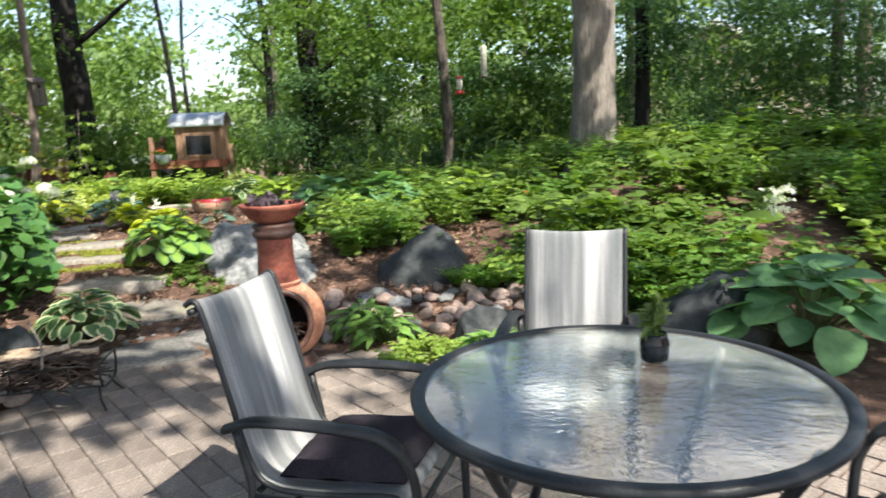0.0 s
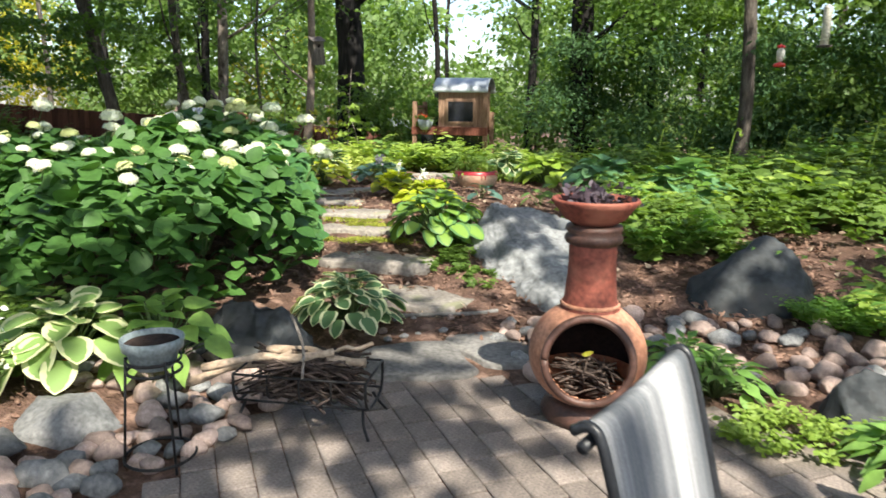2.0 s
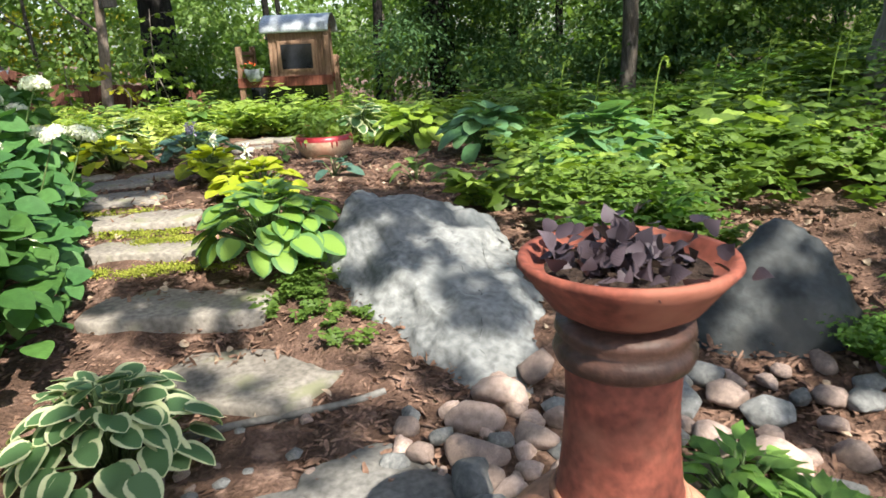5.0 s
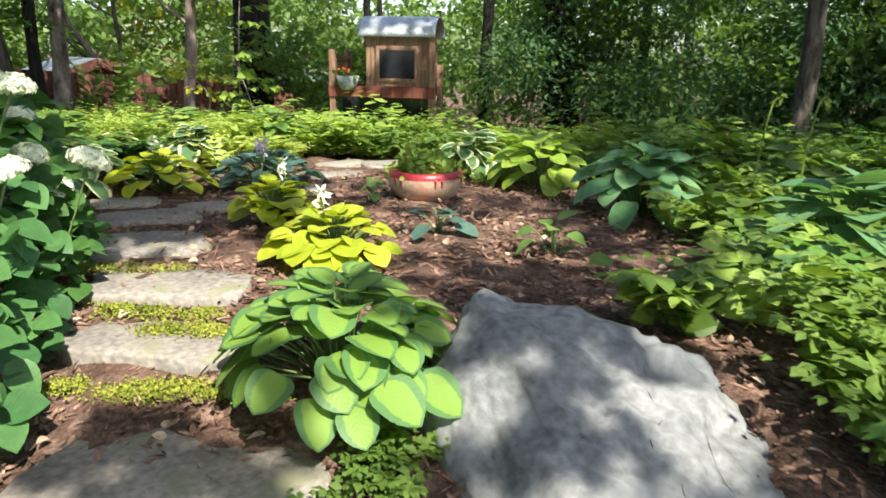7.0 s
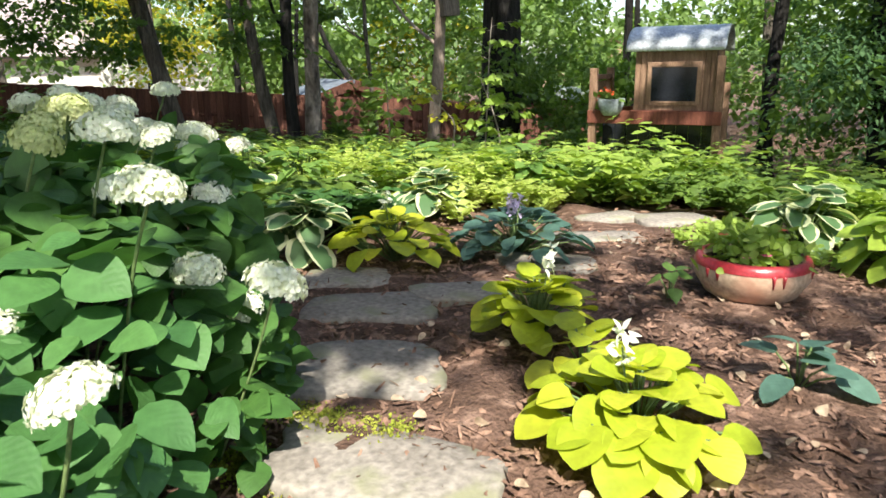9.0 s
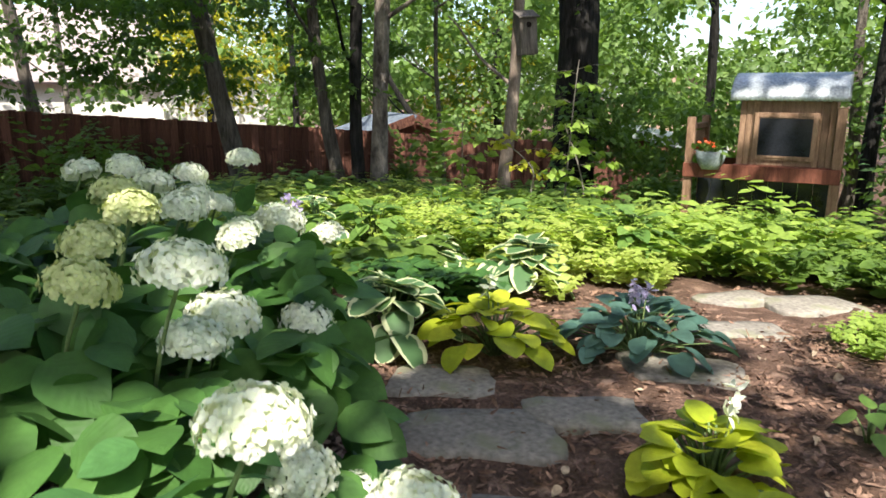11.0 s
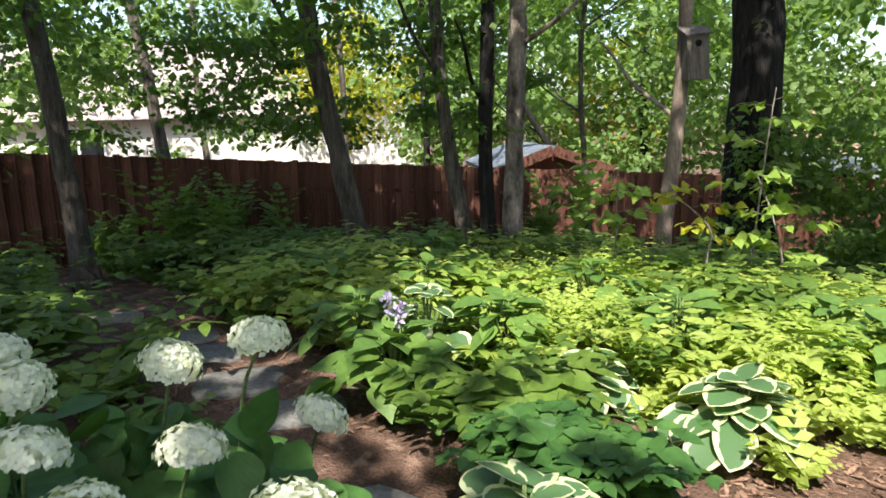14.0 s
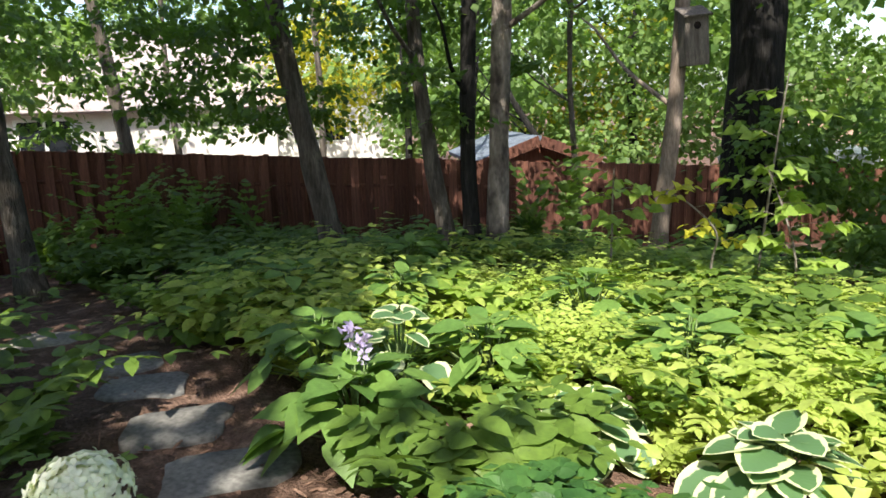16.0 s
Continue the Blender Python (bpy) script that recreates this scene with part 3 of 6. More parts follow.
# unseen crowns added overhead; their gaps let the sun fall in flecks
def crown_clumps(n, x0, x1, y0, y1, z0, z1, gaps):
    c = scatter(n * 3, x0, x1, y0, y1, z0, z1, 0.3, 0.85, 0.35)
    keep = np.ones(len(c), bool)
    sx, sy = c[:, 0] - c[:, 2] * SUN.x / SUN.z, c[:, 1] - c[:, 2] * SUN.y / SUN.z
    for gx_, gy_, gr in gaps:
        keep &= (sx - gx_) ** 2 + (sy - gy_) ** 2 > (gr + 0.2 * c[:, 3]) ** 2
    return c[keep][:n]


# ground spots (x, y, radius) that the added crowns leave in sun
CROWN_GAPS = [(-3.0, 8.1, 0.35), (-2.4, 6.9, 0.35), (-1.1, 6.35, 0.38), (-1.75, 6.95, 0.4), (-2.2, 5.9, 0.3), (-0.1, 5.9, 0.35), (-0.2, 7.3, 0.4), (0.2, 4.8, 0.45), (1.2, 4.5, 0.4), (1.6, 6.6, 0.6), (2.2, 5.7, 0.5), (-3.0, 3.55, 0.35), (-5.2, 11.8, 0.9), (0.4, 6.1, 0.25), (-3.3, 5.0, 0.35), (-2.7, 3.9, 0.3), (-2.6, 4.5, 0.35), (-1.4, 5.05, 0.5), (-2.1, 5.85, 0.35), (0.6, 9.4, 0.9), (2.4, 9.2, 0.9), (3.3, 6.2, 0.7), (-6.3, 11.9, 2.3), (-8.0, 12.0, 1.9), (-7.3, 10.6, 0.7), (-6.6, 10.3, 0.35), (-10.9, 8.55, 0.7), (-8.9, 9.0, 0.45), (-7.3, 9.95, 0.45), (-5.7, 8.1, 0.5), (-5.0, 8.2, 0.25), (-4.25, 9.4, 0.35), (-4.1, 10.3, 0.35), (-6.7, 13.3, 1.8), (-2.6, 9.6, 0.5), (-3.2, 9.0, 0.3), (-3.7, 11.6, 0.7), (0.9, 3.85, 0.42), (-0.35, 2.8, 0.3), (-3.55, 7.25, 0.72), (-3.5, 7.0, 0.35), (1.2, 8.3, 1.1), (2.6, 7.2, 0.8), (-1.3, 8.0, 0.6), (-4.4, 4.9, 0.8), (1.3, 3.3, 0.5), (-5.2, 5.6, 1.2), (0.3, 8.2, 0.9), (-1.5, 3.2, 0.35), (-8.2, 12.6, 1.1), (-0.9, 9.3, 0.8), (-0.4, 3.6, 0.5)]
foliage("tree_canopy", crown_clumps(1020, -15, 13, -10, 10.5, 7.5, 11.0, CROWN_GAPS), 40, 0.29, M_CANOPY, "unseen leafy tree crowns added overhead to dapple the garden", seed=21)

# more unseen clumps, added so that fence and left border lie in shade
foliage("tree_canopy", crown_clumps(300, -14, -3, 0, 9, 7.5, 11.0, [(-6.3, 11.9, 2.3), (-8.0, 12.0, 1.9), (-7.3, 10.6, 0.8), (-6.6, 10.3, 0.45), (-4.4, 4.9, 1.2), (-10.9, 8.55, 0.7), (-8.9, 9.0, 0.45), (-7.3, 9.95, 0.45), (-5.7, 8.1, 0.5), (-5.0, 8.2, 0.3), (-4.25, 9.4, 0.35), (-4.1, 10.3, 0.35), (-6.7, 13.3, 1.8), (-3.55, 7.25, 0.72)]), 40, 0.29, M_CANOPY, "unseen leafy crowns added to shade the fence side", seed=28)

# unseen clumps whose shadow is meant for the oak trunk
foliage("tree_canopy", scatter(70, -7.5, -2, 10.5, 14.5, 8.0, 11.0, 0.4, 0.9, 0.35), 40, 0.29, M_CANOPY, "unseen leafy crowns added to shade the oak", seed=29)

# a few unseen clumps placed to shade the table and the chartreuse hosta
low_shade_clumps = np.concatenate([scatter(n_, x_ - r_, x_ + r_, y_ - r_, y_ + r_, 7.6, 8.4, 0.35, 0.55, 0.3) for n_, x_, y_, r_ in ((4, 5.5, -1.95, 0.5), (8, -0.75, 4.3, 0.35), (3, -0.5, 3.7, 0.2))])
foliage("tree_canopy", low_shade_clumps, 60, 0.22, M_CANOPY, "unseen leafy clumps added to shade the table and a hosta", seed=30)

# leafy boughs in the middle distance and the woods behind
def sky_gap(c, half, low):
    """Leaves open the lane through the wood in which the sky shows."""
    return c[~((np.abs(c[:, 0] + 0.43 * c[:, 1] - 1.15) < half) & (c[:, 2] > low))]


mid = np.concatenate([
    patchy(scatter(150, -16, -9, 8, 17, 2.9, 5.8, 0.4, 1.0, 0.22), 0.5, 0.0, 1),
    scatter(40, -15, -10.5, 10.5, 14.5, 1.9, 3.4, 0.25, 0.6, 0.25),
    scatter(22, -17.5, -13, 6.5, 11, 1.7, 4.5, 0.4, 0.8, 0.3),
    patchy(scatter(150, -9, 1, 17, 22, 2.6, 6.5, 0.5, 1.1, 0.35), 0.45, -0.05, 2)])
foliage("leafy_bough", sky_gap(mid, 1.1, 2.6), 120, 0.1, M_BOUGH, "layered green maple boughs hanging in the wood", seed=22)
under = np.concatenate([
    patchy(scatter(330, -4.4, 3.4, 14.4, 18.5, 0.8, 5.0, 0.4, 0.95, 0.5), 0.55, -0.05, 3),
    scatter(60, -9.5, -6.5, 15.5, 19.5, -0.2, 1.8, 0.35, 0.7, 0.5),
    patchy(scatter(130, -16, -9.5, 2.0, 6.3, 0.0, 3.4, 0.4, 0.8, 0.5), 0.6, -0.1, 5)])
foliage("understorey_shrub", sky_gap(under, 1.3, 1.9), 140, 0.11, M_BOUGH, "dense green shrubs under the trees", seed=23, category="shrub")
ever = np.concatenate([
    patchy(scatter(420, 3.2, 11, 11.6, 16.5, 0.3, 5.2, 0.5, 1.0, 0.4), 0.5, -0.16, 4),
    patchy(scatter(360, -3.9, 3.4, 14.3, 17.5, 0.2, 2.9, 0.5, 0.9, 0.4), 0.5, -0.08, 8)])
foliage("evergreen_bough", ever, 210, 0.1, M_EVERGREEN, "drooping dark blue-green evergreen boughs", seed=26, width=0.2, category="conifer")
far = np.concatenate([
    patchy(scatter(760, -36, 12, 24, 38, -1, 9.5, 0.8, 1.8, 0.5), 0.2, -0.1, 6),
    patchy(scatter(720, -52, -38, 0, 36, 1.0, 13.0, 1.0, 2.1, 0.5), 0.2, -0.1, 7),
    patchy(scatter(340, -26, -8, 20, 30, 0.6, 8.5, 0.7, 1.5, 0.45), 0.25, -0.06, 9),
    scatter(90, -12, 0, 32, 42, 1.0, 11.0, 1.0, 1.9, 0.5),
    patchy(scatter(140, 6, 22, 15, 28, 0.5, 8.0, 0.8, 1.7, 0.5), 0.25, -0.05, 10)])
foliage("distant_wood", sky_gap(far, 1.8, 3.2), 90, 0.25, M_FARLEAF, "sunlit green wood in the distance", seed=24, category="woods")
near_house = np.concatenate([scatter(30, -22, -16.5, 8.0, 15.0, 1.8, 5.5, 0.5, 1.0, 0.35), scatter(70, -28, -22, 7.0, 12.5, 0.2, 6.5, 0.5, 1.1, 0.4), scatter(16, -28, -22, 2.0, 7.0, 2.2, 6.5, 0.5, 1.0, 0.4)])
foliage("garden_tree", near_house, 90, 0.18, M_FARLEAF, "light green trees before the pale house", seed=33, category="tree")
hedge = patchy(scatter(300, -15, 10, 19.5, 25, 0.2, 5.4, 0.6, 1.2, 0.4), 0.3, -0.08, 11)
foliage("young_tree_thicket", sky_gap(hedge, 1.8, 2.6), 100, 0.16, M_FARLEAF, "green thicket of young trees behind the garden", seed=34, category="thicket")
yel = np.concatenate([scatter(34, -31, -26, 19.5, 23, 1.5, 5.5, 0.7, 1.3, 0.5), scatter(30, -23, -19, 27, 30, 0.5, 5.0, 0.7, 1.3, 0.5)])
foliage("yellow_green_tree", yel, 120, 0.2, M_YELLOWLEAF, "bright yellow-green tree in full sun", seed=25, category="tree")


# ---- fence, shed, houses ----
FA, FB = Vector((-18.6, 4.8)), Vector((-9.4, 25.3))
fence_dir = (FB - FA).normalized()
fence_len = (FB - FA).length
fence_turn = math.degrees(math.atan2(fence_dir.y, fence_dir.x))
fence = thing("fence", pose(FA.x, FA.y, 0, 0, 0, fence_turn), "tall red-brown vertical board privacy fence", "fence", kind="structure")


def fence_top(s):
    return 1.98 - 1.6 * s / fence_len


board_me = to_mesh("board", box(-0.068, 0.068, -0.011, 0.011, -2.3, 0, 0.004), False)
board_me.materials.append(M_FENCE)
rb = random.Random(5)
s, k = 0.0, 0
while s < fence_len:
    b = new("board", board_me)
    b.parent = fence
    b.matrix_basis = pose(s, -0.02 if k % 2 else 0.02, fence_top(s) + rb.uniform(-0.012, 0.012), 0, rb.uniform(-0.4, 0.4), 0)
    s += 0.118
    k += 1
for off in (-0.45, -1.5):
    rail = [(i * fence_len / 8, 0.0, fence_top(i * fence_len / 8) + off) for i in range(9)]
    part("rail", tube(rail, 0.035, 4), M_FENCE, fence)
for i in range(9):
    q = i * fence_len / 8
    part("post", box(q - 0.045, q + 0.045, 0.05, 0.14, fence_top(q) - 2.4, fence_top(q) + 0.02, 0.006), M_FENCE, fence)


def gable_house(name, m, w, d, h, rise, wall_mat, roof_mat, label, windows=(), over=0.3, side_windows=(), trim=M_TRIM):
    """A gabled building: ridge along y, front gable at y = 0."""
    ob = thing(name, m, label, "building")
    bm = bmesh.new()
    v = [bm.verts.new(p) for p in ((-w / 2, 0, -2), (w / 2, 0, -2), (w / 2, 0, h), (0, 0, h + rise), (-w / 2, 0, h), (-w / 2, d, -2), (w / 2, d, -2), (w / 2, d, h), (0, d, h + rise), (-w / 2, d, h))]
    for f in ((0, 1, 2, 3, 4), (9, 8, 7, 6, 5), (1, 6, 7, 2), (5, 0, 4, 9)):
        bm.faces.new([v[i] for i in f])
    part("wall", bm, wall_mat, ob, smooth=False)
    for sx in (-1, 1):
        sl = math.atan2(rise, w / 2)
        length = (w / 2 + over) / math.cos(sl)
        rf = box(0, length, -over, d + over, 0.01, 0.12, 0.01)
        part("roof", rf, roof_mat, ob, at=pose(0, 0, h + rise, 0, 0, 0) @ Matrix.Scale(sx, 4, (1, 0, 0)) @ pose(0, 0, 0, 0, math.degrees(sl), 0), smooth=False)
        part("fascia", box(0, length, -over - 0.03, -over - 0.004, -0.1, 0.13, 0.005), trim, ob, at=pose(0, 0, h + rise) @ Matrix.Scale(sx, 4, (1, 0, 0)) @ pose(0, 0, 0, 0, math.degrees(sl), 0), smooth=False)
    for (wx, wz, ww, wh) in windows:
        wf = part("window", box(wx - ww / 2, wx + ww / 2, -0.05, 0.02, wz, wz + wh, 0.01), trim, ob, smooth=False)
        for j in (0, 1):
            x0 = wx - ww / 2 + 0.08 + j * (ww / 2 - 0.04)
            part("pane", box(x0, x0 + ww / 2 - 0.12, -0.06, -0.045, wz + 0.08, wz + wh - 0.08, 0), M_GLASS_SHADE, wf, smooth=False)
    for (wy, wz, ww, wh) in side_windows:
        wf = part("window", box(w / 2 - 0.02, w / 2 + 0.06, wy - ww / 2, wy + ww / 2, wz, wz + wh, 0.01), trim, ob, smooth=False)
        for j in (0, 1):
            y0 = wy - ww / 2 + 0.1 + j * (ww / 2 - 0.04)
            part("pane", box(w / 2 + 0.055, w / 2 + 0.07, y0, y0 + ww / 2 - 0.14, wz + 0.1, wz + wh - 0.1, 0), M_GLASS_SHADE, wf, smooth=False)
    return ob


gable_house("garden_shed", pose(-15.3, 18.7, -1.3, 0, 0, 60), 2.3, 3.4, 2.12, 0.42, M_REDWOOD, M_SHINGLE, "red-brown wooden shed with blue-grey roof behind the fence", over=0.2, trim=M_FENCE)
gable_house("lean_to_shed", pose(-11.6, 22.4, -1.4, 0, 0, 25), 2.6, 2.4, 2.1, 0.25, M_FENCE, M_TIN, "low outbuilding with a pale blue metal roof", over=0.15, trim=M_TIN)
gable_house("house", pose(-36.2, 4.4, -1.5, 0, 0, -12), 7, 16, 3.9, 2.6, M_SIDING, M_PINKROOF, "pale sunlit house with white window behind the fence", side_windows=((8.4, 2.2, 1.7, 1.3), (3.5, 2.2, 1.4, 1.3)), over=0.4)
gable_house("house", pose(-44.0, 30.0, -1.5, 0, 0, 70), 9, 10, 3.6, 2.2, M_SIDING, M_PINKROOF, "pale distant house seen between trees", windows=((0, 1.4, 1.4, 1.2),))
gable_house("house", pose(-19.0, 42.0, -2.5, 0, 0, 20), 9, 9, 3.6, 2.2, M_BRICKHOUSE, M_PINKROOF, "salmon-coloured house glimpsed through the wood", windows=((-2, 1.4, 1.4, 1.2), (2, 1.4, 1.4, 1.2)))
gable_house("house", pose(9.5, 30.0, -0.5, 0, 0, -20), 9, 9, 3.4, 2.4, M_TANHOUSE, M_PINKROOF, "tan house glimpsed through evergreen shrubs", windows=((2, 1.2, 1.4, 1.2),))


# ---- chicken coop ----
coop = thing("raised_coop", pose(-5.38, 14.25, up_at(-5.4, 14.3), 0, 0, 12), "small raised cedar coop with barrel tin roof", "coop")
cz = 1.12 - up_at(-5.4, 14.3)
W2, DP = 0.46, 0.85


def planks(parent, n, x0, x1, y0, y1, z0, z1, along, mat, name="plank"):
    for i in range(n):
        a, b = (x0 + (x1 - x0) * i / n, x0 + (x1 - x0) * (i + 1) / n) if along == "x" else (y0 + (y1 - y0) * i / n, y0 + (y1 - y0) * (i + 1) / n)
        if along == "x":
            part(name, box(a + 0.002, b - 0.002, y0, y1, z0, z1, 0.004), mat, parent, smooth=False)
        else:
            part(name, box(x0, x1, a + 0.002, b - 0.002, z0, z1, 0.004), mat, parent, smooth=False)


planks(coop, 3, -W2, -0.27, 0, 0.03, cz, cz + 0.7, "x", M_CEDAR)
planks(coop, 3, 0.27, W2, 0, 0.03, cz, cz + 0.7, "x", M_CEDAR)
planks(coop, 2, -0.27, 0.27, 0.0, 0.03, cz + 0.52, cz + 0.7, "x", M_CEDAR)
planks(coop, 2, -0.27, 0.27, 0.0, 0.03, cz, cz + 0.08, "x", M_CEDAR)
planks(coop, 7, -W2, -W2 + 0.03, 0.032, DP, cz, cz + 0.82, "y", M_CEDAR)
planks(coop, 7, W2 - 0.03, W2, 0.032, DP, cz, cz + 0.82, "y", M_CEDAR)
planks(coop, 6, -W2, W2, DP, DP + 0.03, cz, cz + 0.7, "x", M_CEDAR)
win = part("window", box(-0.31, 0.31, -0.03, -0.002, cz + 0.06, cz + 0.56, 0.006), M_CEDAR, coop, "square timber window frame", smooth=False)
part("pane", box(-0.255, 0.255, -0.036, -0.031, cz + 0.11, cz + 0.5, 0), M_GLASS_SHADE, win, "dark glass", smooth=False)
for zz in (cz + 0.09, cz + 0.51):
    part("batten", box(-0.255, 0.255, -0.043, -0.037, zz, zz + 0.02, 0), M_CEDAR, win, smooth=False)
bm = bmesh.new()
rows = []
for i in range(19):
    a = math.pi * i / 18
    yy, zz = DP / 2 - math.cos(a) * (DP / 2 + 0.1), cz + 0.68 + math.sin(a) * 0.3
    rows.append([(x, yy, zz + (0.006 if j % 2 else 0)) for j, x in enumerate(np.linspace(-W2 - 0.1, W2 + 0.1, 41))])
vs = [[bm.verts.new(p) for p in r] for r in rows]
for r0, r1 in zip(vs, vs[1:]):
    for j in range(40):
        bm.faces.new((r0[j], r0[j + 1], r1[j + 1], r1[j]))
roof = part("roof", bm, M_TIN, coop, "curved corrugated galvanised roof")
roof.modifiers.new("thick", "SOLIDIFY").thickness = 0.008
part("floor", box(-W2 - 0.02, W2 + 0.02, -0.04, DP + 0.04, cz - 0.06, cz - 0.002, 0.005), M_REDWOOD, coop, smooth=False)
for px, py, top in ((W2 + 0.05, -0.02, cz + 0.62), (W2 + 0.05, DP, cz + 0.3), (-W2 - 0.05, DP, cz + 0.3), (-0.95, -0.02, cz + 0.5), (-0.95, DP, cz + 0.5)):
    part("post", box(px - 0.045, px + 0.045, py - 0.045, py + 0.045, -0.1, top, 0.006), M_CEDAR, coop, smooth=False)
for y0 in (-0.075, DP):
    part("beam", box(-1.0, W2 + 0.1, y0 - 0.02, y0 + 0.02, cz - 0.16, cz - 0.004, 0.005), M_REDWOOD, coop, smooth=False)
part("rail", box(-0.98, -0.92, -0.0, DP, cz + 0.36, cz + 0.42, 0.005), M_CEDAR, coop, smooth=False)
part("side_panel", box(-0.96, -0.94, 0.03, DP - 0.05, cz + 0.02, cz + 0.34, 0.003), M_CEDAR, coop, smooth=False)
# near-black panels stand in for the shade beneath the coop floor
planks(coop, 9, -0.9, W2, 0.3, 0.32, 0.0, cz - 0.17, "x", M_GLASS_SHADE, "mesh_panel")
pot = thing("hanging_planter", pose(-6.05, 14.0, 1.06, 0, 0, 12), "pale green bowl of flowers on the coop deck", "planter")
part("bowl", lathe([(0.0, 0.0), (0.09, 0.0), (0.13, 0.06), (0.17, 0.2), (0.155, 0.2), (0.12, 0.1), (0.0, 0.09)], 24), M_GREYPOT, pot)
nP = 60
pp = RNG.normal(size=(nP, 3)) * (0.08, 0.08, 0.04) + (0, 0, 0.2)
part("leaves", leaf_cloud("leaves", pp, rand_dirs(nP, 0.4), rand_dirs(nP, 1), 0.09, 0.03, M_COVER), M_COVER, pot)
part("blossom", leaf_cloud("blossom", pp[:16] + (0, 0, 0.07), rand_dirs(16, 0.4), rand_dirs(16, 1), 0.04, 0.02, M_ORANGE, "petal"), M_ORANGE, pot)

# nest box on the tan trunk
nest = thing("nest_box", pose(-9.28, 15.0, 2.42, 0, 4, 235), "weathered grey wooden nest box with round hole", "birdhouse")
bm = box(-0.13, 0.13, -0.11, 0.11, 0, 0.56, 0.006)
for v in bm.verts:
    if v.co.z > 0.4:
        v.co.z += 0.05 * (-v.co.y / 0.11)
part("body", bm, M_BIRD, nest, smooth=False)
part("roof", box(-0.16, 0.16, -0.15, 0.17, -0.012, 0.012, 0.004), M_BIRD, nest, at=pose(0, 0, 0.58, -22, 0, 0), smooth=False)
# flat black disc paints the dark inside of the entrance hole
part("hole", lathe([(0.0, 0.0), (0.035, 0.0), (0.04, 0.004)], 20), M_SOOT_SHADE, nest, at=pose(0, 0.114, 0.42, -90, 0, 0))

# feeders in the wood
fd = thing("hummingbird_feeder", pose(0.32, 11.5, 2.1), "red hummingbird feeder hanging from a wire", "bird feeder")
part("base", lathe([(0, 0), (0.07, 0.0), (0.08, 0.02), (0.06, 0.05), (0.02, 0.06)], 20), M_RED, fd)
part("bottle", lathe([(0.02, 0.06), (0.045, 0.09), (0.05, 0.2), (0.03, 0.24), (0, 0.25)], 16), M_CLEAR, fd)
part("cap", lathe([(0.05, 0.245), (0.05, 0.27), (0.0, 0.29)], 16), M_RED, fd)
part("wire", tube([(0, 0, 0.28), (0.01, 0, 1.5), (0, 0, 3.0)], 0.003, 5), M_IRON, fd)
fd = thing("tube_feeder", pose(0.75, 10.4, 2.28), "pale seed tube bird feeder on a wire", "bird feeder")
part("tube", lathe([(0, 0), (0.045, 0), (0.045, 0.4), (0.05, 0.42), (0, 0.45)], 16), M_CLEAR, fd)
part("tray", lathe([(0, -0.02), (0.08, -0.02), (0.085, 0.0), (0, 0.0)], 16), M_BIRD, fd)
part("wire", tube([(0, 0, 0.44), (0, 0.01, 1.6), (0, 0, 3.0)], 0.003, 5), M_IRON, fd)


# ---- rocks ----
def boulder(name, pts, mat, label, seed, rough=0.03, cuts=4, cracks=()):
    c = Vector((sum(p[0] for p in pts) / len(pts), sum(p[1] for p in pts) / len(pts), 0))
    c.z = up_at(c.x, c.y)
    bm = hull_rock([Vector(p) - c for p in pts], seed, cuts, rough)
    lines = []
    for k, (a, b) in enumerate(cracks):
        tree_ = BVHTree.FromBMesh(bm)
        run = []
        for i in range(25):
            q = Vector(a).lerp(Vector(b), i / 24) - Vector((c.x, c.y))
            q += Vector((0.022 * math.sin(i * 1.3 + k) + 0.03 * math.sin(i * 0.5 + 2 * k), 0.012 * math.sin(i * 2.1)))
            hit = tree_.ray_cast(Vector((q.x, q.y, 4)), Vector((0, 0, -1)))[0]
            if hit:
                run.append(hit - Vector((0, 0, 0.002)))
        if len(run) > 3:
            n_ = len(run) - 1
            lines.append(tube(run, [0.0006 + 0.0016 * math.sin(math.pi * i / n_) for i in range(n_ + 1)], 5))
    ob = part(name, bm, mat, at=Matrix.Translation(c))
    for ln in lines:
        part("crack", ln, M_DARKROCK, ob, "dark hairline crack")
    return tagged(ob, label, "rock", "garden boulders")


boulder("boulder", [(-2.08, 7.16, 0.73), (-2.0, 7.3, 0.66), (-1.58, 7.27, 0.61), (-1.27, 7.2, 0.575), (-1.16, 7.3, 0.4), (-1.1, 7.5, 0.2), (-2.15, 7.5, 0.2), (-2.24, 7.0, 0.1), (-2.1, 6.72, 0.36), (-2.06, 6.55, 0.08), (-1.66, 6.44, 0.06), (-1.75, 6.62, 0.42), (-1.14, 5.8, 0.02), (-1.05, 5.86, 0.14), (-0.8, 5.72, 0.02), (-0.78, 5.84, 0.16), (-0.66, 6.2, 0.06), (-0.82, 6.78, 0.2), (-0.95, 7.0, 0.1), (-1.25, 6.55, 0.42), (-1.0, 6.9, 0.36)], M_ROCK, "large pale grey leaning slab boulder with dark veins", 1, 0.058, cuts=5, cracks=(((-1.45, 7.1), (-1.0, 5.95)),))
